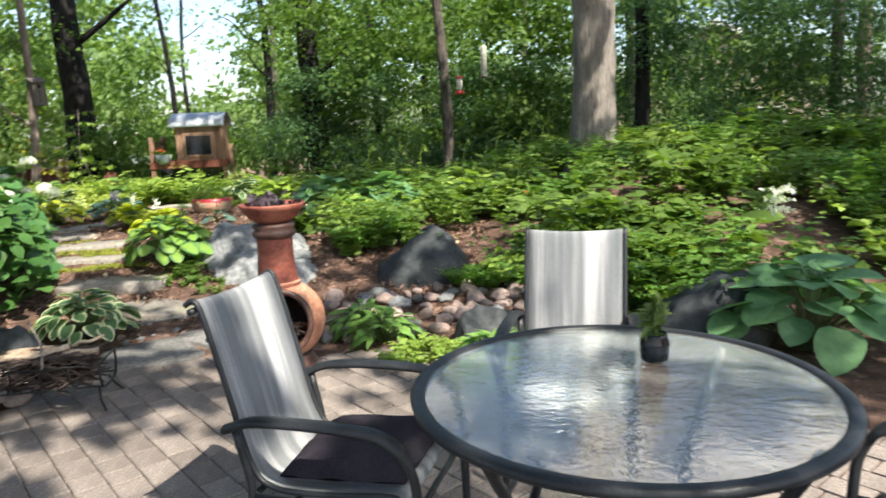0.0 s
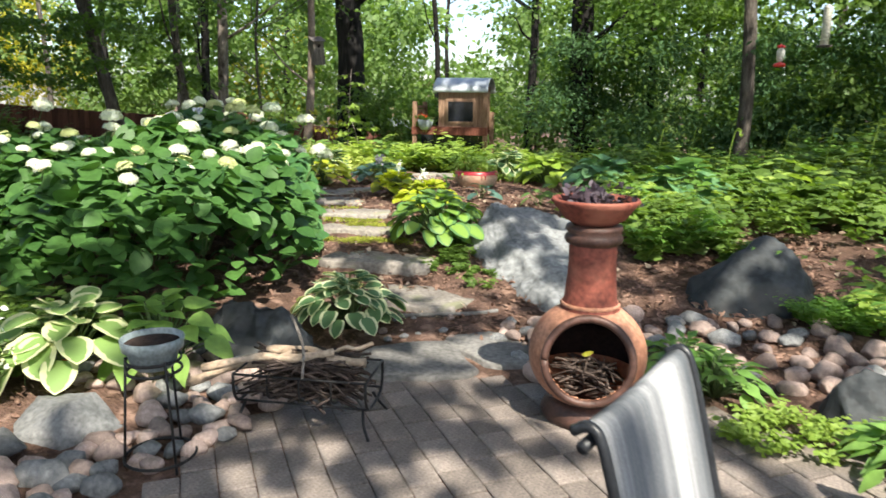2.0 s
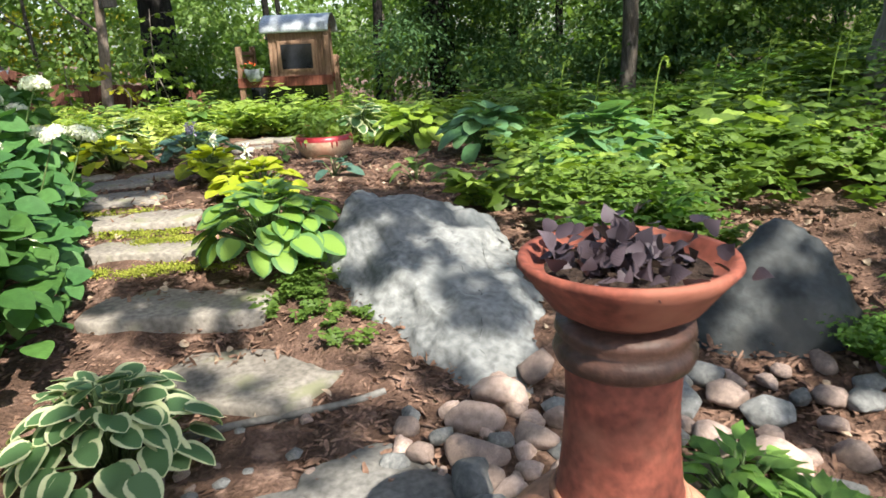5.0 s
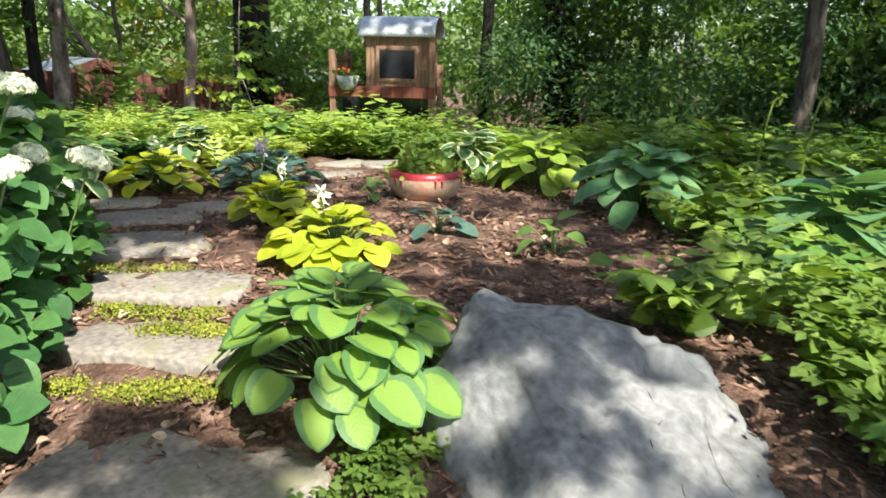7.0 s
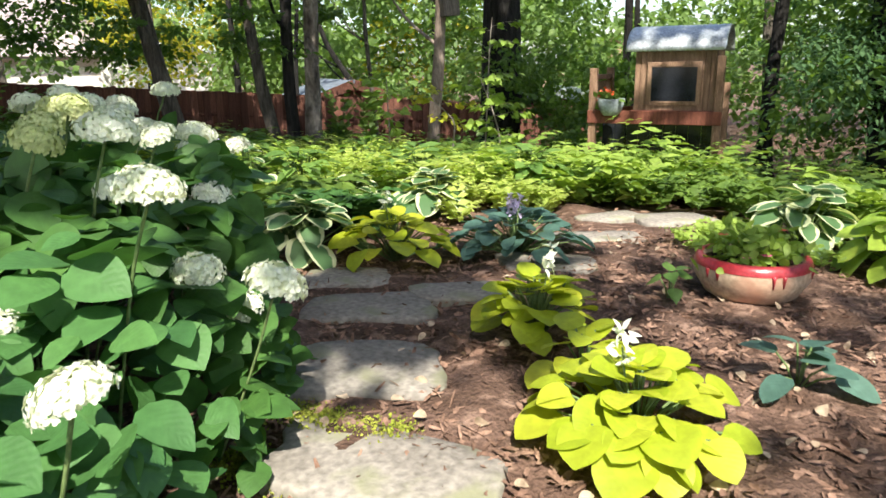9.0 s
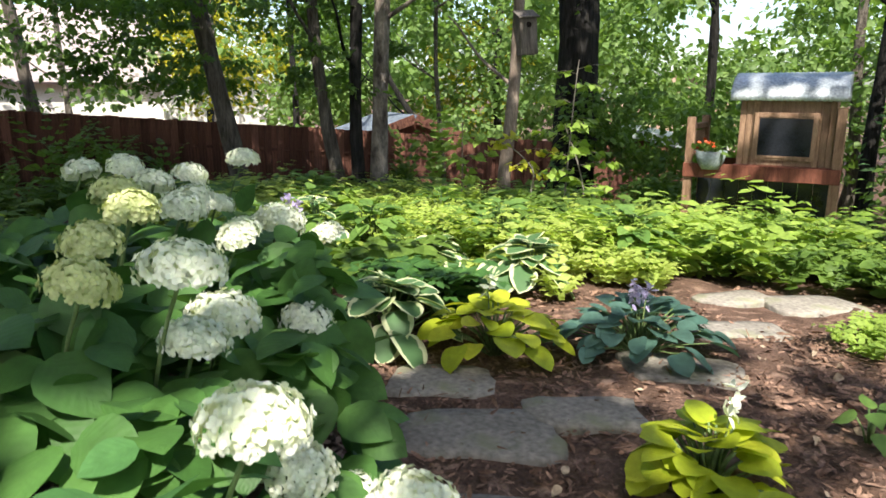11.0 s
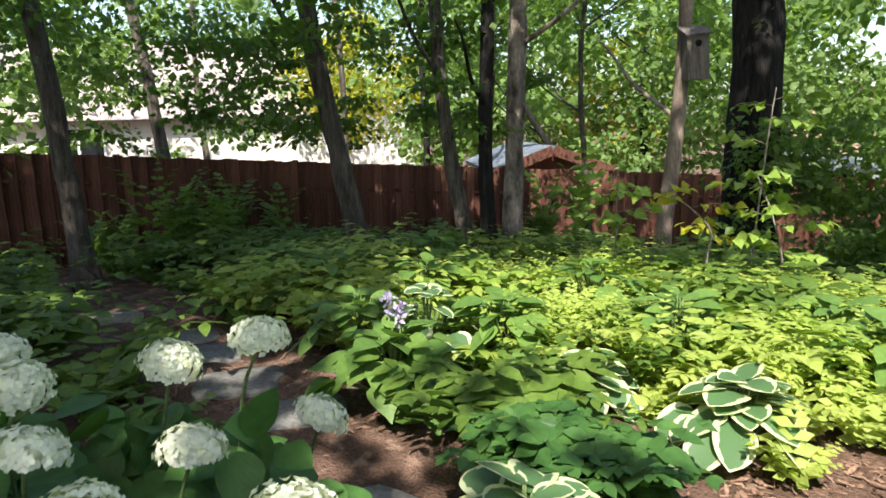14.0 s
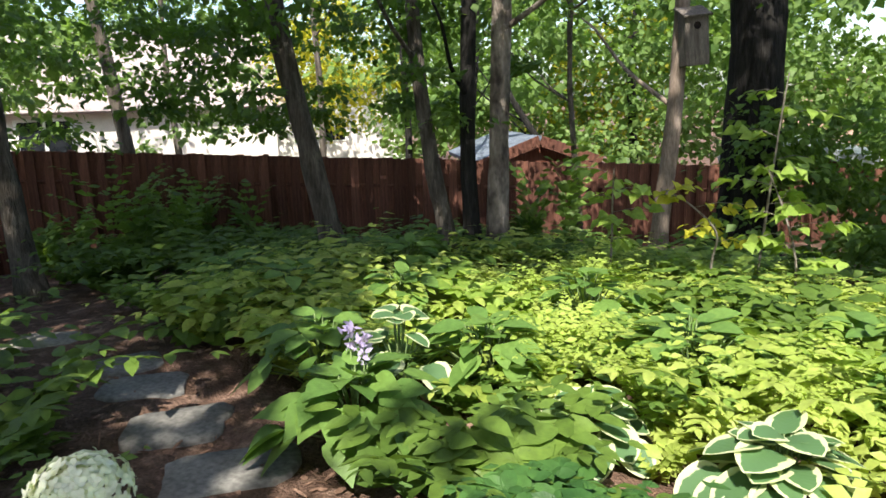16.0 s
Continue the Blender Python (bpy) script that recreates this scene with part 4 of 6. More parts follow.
boulder("boulder", [(-0.27, 6.3, 0.05), (-0.12, 6.15, 0.08), (0.35, 6.05, 0.05), (0.72, 6.25, 0.1), (0.75, 6.8, 0.2), (0.0, 6.95, 0.2), (-0.2, 6.4, 0.32), (0.0, 6.35, 0.45), (0.3, 6.65, 0.68), (0.42, 6.62, 0.64), (0.45, 6.25, 0.35), (0.62, 6.5, 0.4)], M_DARKROCK, "big dark blue-grey angular boulder", 2, 0.04)
boulder("boulder", [(0.58, 4.95, -0.03), (0.75, 4.75, -0.03), (1.1, 4.85, -0.03), (1.25, 5.15, 0), (1.0, 5.35, 0), (0.65, 5.2, 0), (0.68, 4.98, 0.2), (0.8, 5.05, 0.28), (1.0, 5.0, 0.26), (1.1, 5.12, 0.18)], M_DARKROCK, "squat dark grey boulder beside the cobbles", 3, 0.03)
boulder("boulder", [(1.9, 5.0, 0), (2.1, 4.6, 0), (2.65, 4.45, 0), (2.95, 4.9, 0), (2.6, 5.4, 0.1), (2.0, 5.3, 0.1), (2.1, 4.8, 0.3), (2.45, 4.75, 0.45), (2.75, 4.85, 0.52), (2.55, 5.1, 0.5)], M_DARKROCK, "large dark sloping boulder beside the table", 4, 0.035)
boulder("boulder", [(-3.0, 4.3, 0), (-2.75, 4.0, 0), (-2.3, 4.1, 0), (-2.1, 4.55, 0), (-2.5, 4.8, 0), (-2.9, 4.7, 0), (-2.78, 4.35, 0.36), (-2.6, 4.42, 0.4), (-2.45, 4.5, 0.34), (-2.3, 4.45, 0.2)], M_DARKROCK, "dark weathered rock behind the kindling rack", 5, 0.07)
boulder("boulder", [(-3.0, 3.1, 0), (-2.85, 2.88, 0), (-2.5, 2.95, 0), (-2.45, 3.3, 0), (-2.75, 3.45, 0), (-2.9, 3.15, 0.17), (-2.6, 3.1, 0.2), (-2.65, 3.3, 0.18)], M_COBGREY, "rounded grey rock among cobbles", 6, 0.012)

cobble_meshes = []
for i in range(7):
    rr = random.Random(i)
    pts = [Vector((rr.gauss(0, 1), rr.gauss(0, 1), rr.gauss(0, 1))).normalized() for _ in range(24)]
    me = to_mesh("cobble", hull_rock([Vector((p.x, p.y * rr.uniform(0.65, 0.9), p.z * 0.62)) for p in pts], i, 2, 0.03, 2))
    me.materials.append(M_COBGREY if i % 3 == 1 else M_COB)
    cobble_meshes.append(me)


def cobbles(n, inside, seed, smin, smax, box_):
    rr = random.Random(seed)
    done = []
    tries = 0
    while len(done) < n and tries < 9000:
        tries += 1
        x, y, s_ = rr.uniform(box_[0], box_[1]), rr.uniform(box_[2], box_[3]), rr.uniform(smin, smax)
        if not inside(x, y) or (s_ > 0.075 and (x + 2.08) ** 2 + (y - 3.14) ** 2 < 0.05) or any((x - a) ** 2 + (y - b) ** 2 < (0.62 * (s_ + c)) ** 2 for a, b, c in done):
            continue
        done.append((x, y, s_))
        ob = new("cobble", rr.choice(cobble_meshes))
        ob.matrix_basis = pose(x, y, up_at(x, y) + s_ * 0.3, rr.uniform(-12, 12), rr.uniform(-12, 12), rr.uniform(0, 360)) @ Matrix.Scale(s_, 4)
        tagged(ob, "smooth rounded river cobble in a stone bed", "stone", "river cobbles")


cobbles(120, lambda x, y: x < -2.02 - 0.12 * math.sin(y * 3) and not (x < -2.45 and 2.85 < y < 3.45) and y < 4.1 - 0.6 * (x + 2.1) * 0.2, 1, 0.06, 0.14, (-3.3, -1.98, 2.3, 4.15))
cobbles(110, lambda x, y: 5.0 + 0.25 * math.sin(x * 1.7) < y < 6.0 + 0.1 * math.sin(x * 3) and not (0.55 < x < 1.28 and 4.7 < y < 5.3), 2, 0.055, 0.14, (-1.05, 2.0, 4.8, 6.15))
cobbles(22, lambda x, y: True, 3, 0.05, 0.085, (-1.3, -0.6, 5.2, 5.7))
cobbles(20, lambda x, y: y < 5.9 and x > -2.45, 4, 0.025, 0.05, (-2.3, -0.9, 4.95, 5.55))

# ---- flagstones ----
STONES = [  # x, y, length, width, turn, slate
    (-1.62, 4.72, 0.7, 0.56, 35, 1), (-1.25, 5.14, 0.62, 0.46, -35, 1), (-2.1, 5.8, 0.86, 0.55, -8, 0), (-2.77, 6.33, 0.9, 0.62, 15, 0),
    (-3.36, 6.92, 0.78, 0.42, 8, 0), (-3.72, 7.38, 0.84, 0.44, 14, 0), (-4.24, 7.86, 0.7, 0.5, 38, 0), (-4.76, 8.42, 0.66, 0.46, 40, 0),
    (-5.25, 8.72, 0.5, 0.42, 40, 0), (-4.52, 8.88, 0.5, 0.32, 42, 0), (-4.4, 9.65, 0.62, 0.36, 30, 0), (-4.44, 10.49, 0.6, 0.3, 45, 0),
    (-4.7, 11.2, 0.5, 0.3, 60, 0), (-4.25, 11.4, 0.6, 0.45, 50, 0), (-7.75, 8.9, 0.6, 0.42, 70, 1), (-8.4, 8.86, 0.55, 0.4, 65, 1),
    (-9.1, 8.88, 0.5, 0.4, 60, 1), (-9.6, 8.9, 0.45, 0.36, 80, 1), (-10.6, 8.55, 0.5, 0.4, 60, 0), (-6.5, 8.75, 0.5, 0.4, 20, 1)]


def stone_slab(l, w, th, seed):
    rr = random.Random(seed)
    bm = bmesh.new()
    n = 20
    ph = rr.uniform(0, 6)
    top = []
    for k in range(n):
        a = k * math.tau / n
        c, s_ = math.cos(a), math.sin(a)
        q = 1 / (abs(c) ** 8 + abs(s_) ** 8) ** (1 / 8)
        q *= 1 + 0.07 * math.sin(2 * a + ph) + 0.06 * math.sin(3 * a + 2 * ph) + rr.uniform(-0.035, 0.035)
        top.append((c * q * l / 2, s_ * q * w / 2))
    rings = [[bm.verts.new((x * f, y * f, z)) for x, y in top] for f, z in ((0.98, -th), (1.0, -0.012), (0.97, 0.0), (0.55, 0.003))]
    for r0, r1 in zip(rings, rings[1:]):
        for k in range(n):
            bm.faces.new((r0[k], r0[(k + 1) % n], r1[(k + 1) % n], r1[k]))
    bm.faces.new(rings[-1])
    return bm


path = thing("flagstone_path", pose(0, 0, 0), "winding stepped path of irregular flagstones with moss", "path", kind="structure")
for i, (x, y, l, w, a, slate) in enumerate(STONES):
    part("flagstone", stone_slab(l, w, 0.12, i), M_SLATE if slate else M_FLAG, path, at=pose(x, y, up_at(x, y) + 0.025, random.Random(i).uniform(-1.5, 1.5), random.Random(i + 9).uniform(-1.5, 1.5), a))


def tuft_field(name, pts, per, size, mat, label, spread=0.1, width=0.3, up=0.8, seed=4, shape="plain", kind="stuff", category="plant"):
    r_ = np.random.default_rng(seed)
    C = np.repeat(np.array(pts, float), per, 0)
    n = len(C)
    P = C + np.concatenate([r_.normal(size=(n, 2)) * spread, r_.random((n, 1)) * 0.02], 1)
    L = size * r_.uniform(0.5, 1.3, n)
    return tagged(part(name, leaf_cloud(name, P, rand_dirs(n, up, 1, r_), rand_dirs(n, 1, 1, r_), L, L * width, mat, shape), mat), label, category, kind=kind)


moss_pts = []
for (x, y) in ((-3.28, 6.6), (-3.55, 7.14), (-3.9, 7.2), (-4.05, 7.5), (-3.2, 7.05), (-2.95, 6.7)):
    for k in range(26):
        a = random.Random(k + int(x * 100)).uniform(-0.3, 0.3)
        b = random.Random(k * 3 + int(y * 100)).uniform(-0.03, 0.03)
        moss_pts.append((x + a * 0.9, y + 0.25 * a + b, up_at(x + a, y + b) + 0.002))
tuft_field("moss", moss_pts, 90, 0.012, M_MOSS, "yellow-green moss between the flagstones", 0.04, 0.5, 0.5, category="moss")

# bark chips on the beds
n = 30000
cx = np.concatenate([RNG.uniform(-11, 3.2, 9000), RNG.uniform(-5.8, 0.8, n - 9000)])
cy = np.concatenate([RNG.uniform(2.2, 12.5, 9000), RNG.uniform(5.2, 10.8, n - 9000)])
near = (cx < -2.1) | (cy > 5.0)
cx, cy = cx[near], cy[near]
cp = np.stack([cx, cy, height(cx, cy) + 0.012], -1)
nn = len(cp)
chip = part("bark_chips", leaf_cloud("bark_chips", cp, rand_dirs(nn, 0, 0.25), rand_dirs(nn, 2.2), RNG.uniform(0.02, 0.075, nn), RNG.uniform(0.004, 0.013, nn), M_CHIP, "petal", 0.05, 0.1), M_CHIP)
tagged(chip, "scattered shredded bark chips on soil", "mulch", kind="stuff")
n = 500
cx, cy = RNG.uniform(-4.5, 2.5, n), RNG.uniform(5.4, 11.0, n)
lit = part("dry_leaf_litter", leaf_cloud("dry_leaf_litter", np.stack([cx, cy, height(cx, cy) + 0.02], -1), rand_dirs(n, 0.1, 0.3), rand_dirs(n, 1.6), RNG.uniform(0.03, 0.07, n), RNG.uniform(0.012, 0.024, n), M_LOG, "oval", 0.3, 0.4), M_LOG)
tagged(lit, "scattered curled dry leaves on the mulch", "leaf litter", kind="stuff")
# edging strip
tagged(part("edging_strip", tube(curve([(-2.35, 5.2, 0.05), (-2.0, 5.42, 0.06), (-1.62, 5.62, 0.07), (-1.45, 5.75, 0.08)], 5), 0.018, 6), M_SLATE), "black plastic garden edging strip beside the flagstone", "edging")


# ---- patio furniture ----
def patio_chair(m, label, cushion=False):
    """Sling chair: x is forward, y to its left."""
    ob = thing("patio_chair", m, label, "chair", "chairs round the patio table")
    bm = bmesh.new()
    prof = curve([(0.28, 0, 0.37), (0.24, 0, 0.405), (0.0, 0, 0.385), (-0.19, 0, 0.39), (-0.27, 0, 0.47), (-0.335, 0, 0.72), (-0.405, 0, 0.98), (-0.435, 0, 1.035), (-0.47, 0, 1.02)], 5)
    cols = np.linspace(-0.235, 0.235, 9)
    g = [[bm.verts.new((p.x, c, p.z - 0.012 * (1 - (c / 0.235) ** 2))) for c in cols] for p in prof]
    for a, b in zip(g, g[1:]):
        for j in range(8):
            bm.faces.new((a[j], a[j + 1], b[j + 1], b[j]))
    part("sling", bm, M_SLING, ob, "grey and white striped fabric").modifiers.new("thick", "SOLIDIFY").thickness = 0.006
    for s_ in (-1, 1):
        y = 0.25 * s_
        part("side_rail", tube([(p.x, y * 0.985, p.z) for p in prof], 0.0105, 8), M_FRAME, ob)
        arm = curve([(-0.34, y * 1.12, 0.60), (-0.2, y * 1.16, 0.645), (0.1, y * 1.18, 0.65), (0.24, y * 1.16, 0.625), (0.32, y * 1.12, 0.53), (0.34, y * 1.08, 0.38), (0.35, y * 1.06, 0.012)], 6)
        bm = tube(arm, 0.017, 8)
        for v in bm.verts:
            if v.co.z > 0.58 and v.co.x > -0.36:
                v.co.y += (v.co.y - y * 1.16) * 0.9
        part("armrest", bm, M_FRAME, ob)
        part("leg", tube(curve([(-0.3, y * 1.1, 0.6), (-0.26, y * 1.08, 0.36), (-0.34, y * 1.1, 0.15), (-0.42, y * 1.1, 0.012)], 5), 0.015, 8), M_FRAME, ob)
        part("seat_support", tube([(0.34, y * 1.07, 0.37), (0.0, y * 1.07, 0.355), (-0.27, y * 1.07, 0.36)], 0.013, 8), M_FRAME, ob)
    for x_, z_ in ((0.33, 0.36), (-0.27, 0.35), (-0.445, 1.0)):
        part("crossbar", tube([(x_, -0.26, z_), (x_, 0.26, z_)], 0.012, 8), M_FRAME, ob)
    return ob


near_chair = patio_chair(pose(0.47, 2.33, 0, 0, 0, -11.5), "charcoal metal patio chair with striped sling and cushion")
patio_chair(pose(1.33, 3.13, 0, 0, 0, -98.5), "charcoal metal patio chair with striped grey sling")
patio_chair(pose(2.33, 1.75, 0, 0, 0, 158), "charcoal metal patio chair at the far side of the table")
bm = bmesh.new()
bmesh.ops.create_grid(bm, x_segments=14, y_segments=14, size=0.5)
top = list(bm.verts)
for v in top:
    e = max(0.0, (1 - (2 * v.co.x) ** 4) * (1 - (2 * v.co.y) ** 4))
    v.co = Vector((v.co.x * 0.46, v.co.y * 0.45, 0.075 * e**0.45 + 0.012 * noise.noise(v.co * 5)))
ret = bmesh.ops.duplicate(bm, geom=bm.verts[:] + bm.edges[:] + bm.faces[:])
for v in ret["geom"]:
    if isinstance(v, bmesh.types.BMVert):
        v.co.z *= -0.4
bmesh.ops.remove_doubles(bm, verts=bm.verts, dist=0.002)
bmesh.ops.recalc_face_normals(bm, faces=bm.faces)
tagged(part("seat_cushion", bm, M_CUSHION, at=pose(0.52, 2.32, 0.432, 0, -3, -11.5)), "soft dark plum seat cushion on the striped chair", "cushion")

TX, TY = 1.41, 2.2
table = thing("round_patio_table", pose(TX, TY, 0), "round patio table with rippled glass top and charcoal rim", "table")
glass = part("tabletop", lathe([(0.0, 0.712), (0.3, 0.712), (0.655, 0.712), (0.655, 0.72), (0.3, 0.72), (0.0, 0.72)], 64), M_TGLASS, table, "rippled frosted glass", smooth=False)
glass.visible_shadow = False
part("rim", lathe([(0.645, 0.695), (0.672, 0.69), (0.69, 0.7), (0.694, 0.718), (0.68, 0.729), (0.655, 0.73), (0.645, 0.722), (0.645, 0.695)], 64), M_FRAME, table)
for k in range(4):
    a = math.radians(45 + 90 * k)
    c, s_ = math.cos(a), math.sin(a)
    part("leg", tube(curve([(c * 0.63, s_ * 0.63, 0.695), (c * 0.52, s_ * 0.52, 0.5), (c * 0.38, s_ * 0.38, 0.3), (c * 0.42, s_ * 0.42, 0.12), (c * 0.54, s_ * 0.54, 0.013)], 6), 0.019, 8), M_FRAME, table)
part("ring", tube([(0.385 * math.cos(a), 0.385 * math.sin(a), 0.3) for a in np.linspace(0, math.tau, 33)], 0.012, 8), M_FRAME, table)

jar = thing("potted_succulent", pose(1.56, 2.42, 0.73), "small leggy succulent in a dark speckled glass jar", "plant pot")
part("jar", lathe([(0, 0), (0.042, 0.0), (0.05, 0.012), (0.052, 0.07), (0.043, 0.088), (0.045, 0.1), (0.039, 0.1), (0.037, 0.085), (0, 0.08)], 24), M_GLASS_SHADE, jar)
nS = 90
base_p = np.stack([RNG.normal(0, 0.012, nS), RNG.normal(0, 0.012, nS), 0.1 + RNG.random(nS) * 0.1], -1)
part("leaves", leaf_cloud("leaves", base_p, rand_dirs(nS, 0.7), rand_dirs(nS, 1), RNG.uniform(0.03, 0.075, nS), 0.009, M_SUCC, "oval"), M_SUCC, jar)
for k in range(4):
    part("stem", tube([(0, 0, 0.08), (0.015 * math.cos(k * 1.6), 0.015 * math.sin(k * 1.6), 0.15), (0.03 * math.cos(k * 1.6), 0.03 * math.sin(k * 1.6), 0.21)], 0.004, 6), M_STEM, jar)


# ---- chiminea ----
chim = thing("chiminea", pose(-0.5, 4.45, 0), "terracotta clay chiminea with round mouth full of twigs", "chiminea")
prof = [(0.165, 0.0), (0.215, 0.005), (0.225, 0.04), (0.2, 0.09), (0.19, 0.105)]
part("stand", lathe(prof + [(0.0, 0.105)], 48), M_CLAYDARK, chim, "dark clay foot ring")
bm = bmesh.new()
seg, bodyp = 96, []
for i in range(41):
    t = i / 40
    z = 0.1 + 0.5 * t
    bodyp.append((0.297 * math.sqrt(max(0.0, 1 - ((z - 0.34) / 0.275) ** 2)) * 0.98 + 0.005 if z < 0.59 else 0.15, z))
lathe(bodyp, seg, bm)
MOUTH = math.radians(-76)
md = Vector((math.cos(MOUTH), math.sin(MOUTH), 0.13)).normalized()
mc = Vector((0, 0, 0.34))
kill = [f for f in bm.faces if (f.calc_center_median() - mc).dot(md) > 0 and ((f.calc_center_median() - mc) - md * (f.calc_center_median() - mc).dot(md)).length < 0.205]
bmesh.ops.delete(bm, geom=kill, context="FACES")
body = part("body", bm, M_TERRABODY, chim, "pale sun-bleached round belly")
body.modifiers.new("thick", "SOLIDIFY").thickness = 0.018
side = md.cross(Vector((0, 0, 1))).normalized()
upv = side.cross(md)
ringpts = [mc + md * (0.225 + 0.012 * math.cos(2 * a)) + (side * math.cos(a) + upv * math.sin(a)) * 0.208 for a in np.linspace(0, math.tau, 49)]
part("mouth_rim", tube(ringpts, 0.02, 8), M_CLAYDARK, chim, "thick sooty rim of the mouth")
lining = part("lining", lathe([(r * 0.93, z) for r, z in bodyp[2:38]], 96), M_SOOT_SHADE, chim)
bm = bmesh.new()
bm.from_mesh(lining.data)
dead = [q for q in bm.faces if (q.calc_center_median() - mc).dot(md) > 0 and ((q.calc_center_median() - mc) - md * (q.calc_center_median() - mc).dot(md)).length < 0.21]
bmesh.ops.delete(bm, geom=dead, context="FACES")
bm.to_mesh(lining.data)
bm.free()
part("neck", lathe([(0.15, 0.582), (0.14, 0.597), (0.131, 0.63), (0.122, 0.72), (0.116, 0.82), (0.12, 0.93), (0.11, 0.95)], 48), M_TERRA, chim)
part("neck_ring", lathe([(0.12, 0.905), (0.136, 0.915), (0.144, 0.935), (0.138, 0.952), (0.126, 0.96), (0.14, 0.98), (0.136, 1.0), (0.09, 1.005)], 48), M_CLAYDARK, chim)
for k in range(120):
    rr = random.Random(k)
    p = mc + md * rr.uniform(0.0, 0.17) + side * rr.uniform(-0.13, 0.13) + Vector((0, 0, -0.19 + 0.16 * rr.random()))
    d = (side * rr.uniform(-1, 1) + md * rr.uniform(-0.4, 0.5) + Vector((0, 0, rr.uniform(-0.3, 0.35)))).normalized() * rr.uniform(0.04, 0.09)
    part("twig", tube([p - d, p + Vector((0, 0, 0.006)), p + d], rr.uniform(0.003, 0.007), 5), M_TWIG, chim)

part("dry_leaf", leaf_cloud("dry_leaf", np.array([mc + md * 0.16 + side * 0.03 + Vector((0, 0, 0.02))]), np.array([side * -1.0 + Vector((0, 0, 0.3))]), np.array([md]), 0.06, 0.012, M_YELLOWLEAF, "oval"), M_YELLOWLEAF, chim, "curled yellow fallen leaf")
bowl = thing("terracotta_bowl", pose(-0.5, 4.45, 1.005), "wide terracotta bowl of purple foliage on the chiminea", "planter")
part("bowl", lathe([(0.0, 0.0), (0.1, 0.0), (0.15, 0.03), (0.195, 0.09), (0.215, 0.115), (0.21, 0.128), (0.195, 0.125), (0.18, 0.1), (0.0, 0.092)], 48), M_TERRA, bowl)
part("soil", lathe([(0.0, 0.104), (0.1, 0.102), (0.184, 0.098)], 24), M_SOIL, bowl)
nH = 150
hp = np.stack([RNG.normal(0, 0.075, nH), RNG.normal(0, 0.075, nH), 0.105 + np.abs(RNG.normal(0, 0.032, nH))], -1)
part("foliage", leaf_cloud("foliage", hp, rand_dirs(nH, 0.3), rand_dirs(nH, 1), RNG.uniform(0.025, 0.055, nH), RNG.uniform(0.012, 0.024, nH), M_HEUCHERA, "heart"), M_HEUCHERA, bowl)

# ---- kindling rack ----
rack = thing("kindling_rack", pose(-1.73, 3.78, 0, 0, 0, 15) @ Matrix.Diagonal((1, 1, 0.86, 1)), "black wrought iron log rack heaped with kindling", "log rack")
RW, RD = 0.33, 0.16
for y_, z_ in ((-RD, 0.33), (RD, 0.33), (-RD + 0.02, 0.17), (RD - 0.02, 0.17)):
    part("long_bar", tube([(-RW, y_, z_), (RW, y_, z_)], 0.007, 6), M_IRON, rack)
for x_ in (-RW, RW):
    part("end_hoop", tube(curve([(x_, -RD, 0.33), (x_, -RD, 0.24), (x_, -RD * 0.75, 0.16), (x_, 0, 0.145), (x_, RD * 0.75, 0.16), (x_, RD, 0.24), (x_, RD, 0.33)], 5), 0.008, 6), M_IRON, rack)
    part("end_bar", tube([(x_, -RD, 0.33), (x_, RD, 0.33)], 0.007, 6), M_IRON, rack)
    for y_ in (-RD, RD):
        part("leg", tube(curve([(x_ * 0.9, y_ * 0.6, 0.155), (x_ * 0.95, y_ * 0.9, 0.08), (x_ * 1.05, y_ * 1.15, 0.008)], 4), 0.008, 6), M_IRON, rack)
for x_ in (-0.16, 0.0, 0.16):
    part("cross_hoop", tube(curve([(x_, -RD, 0.33), (x_, -RD * 0.9, 0.2), (x_, 0, 0.15), (x_, RD * 0.9, 0.2), (x_, RD, 0.33)], 4), 0.006, 6), M_IRON, rack)
part("handle", tube(curve([(0.02, -RD, 0.33), (0.0, -0.08, 0.47), (-0.07, 0.02, 0.56), (-0.13, 0.1, 0.6)], 6), 0.008, 6), M_BARKPALE, rack, "thin bent grey stick")
for k in range(240):
    rr = random.Random(100 + k)
    c = Vector((rr.uniform(-0.2, 0.2), rr.uniform(-0.11, 0.11), 0.17 + 0.21 * rr.random()))
    d = Vector((1, rr.uniform(-1.1, 1.1), rr.uniform(-0.45, 0.45))).normalized() * rr.uniform(0.06, 0.2)
    part("stick", tube([c - d, c + Vector((0, rr.uniform(-0.02, 0.02), 0.01)), c + d], rr.uniform(0.003, 0.009), 5), M_TWIG, rack)
for k, (p0, p1, r_) in enumerate([((-0.5, -0.14, 0.34), (0.12, 0.02, 0.42), 0.024), ((-0.25, 0.08, 0.38), (0.28, 0.02, 0.37), 0.027), ((-0.62, -0.05, 0.2), (-0.1, 0.06, 0.38), 0.026), ((0.05, 0.06, 0.36), (0.3, 0.1, 0.46), 0.012)]):
    a, b = Vector(p0), Vector(p1)
    part("branch", tube(curve([a, a.lerp(b, 0.4) + Vector((0, 0.02, 0.02)), a.lerp(b, 0.7) + Vector((0, -0.02, 0)), b], 5), [r_ * (1 + 0.15 * math.sin(i * 1.3)) for i in range(16)], 8), M_LOG, rack)

# ---- pot on a wire stand ----
stand = thing("plant_stand", pose(-2.08, 3.14, 0) @ Matrix.Diagonal((1, 1, 1.22, 1)), "black wire plant stand holding a small pot", "plant stand")
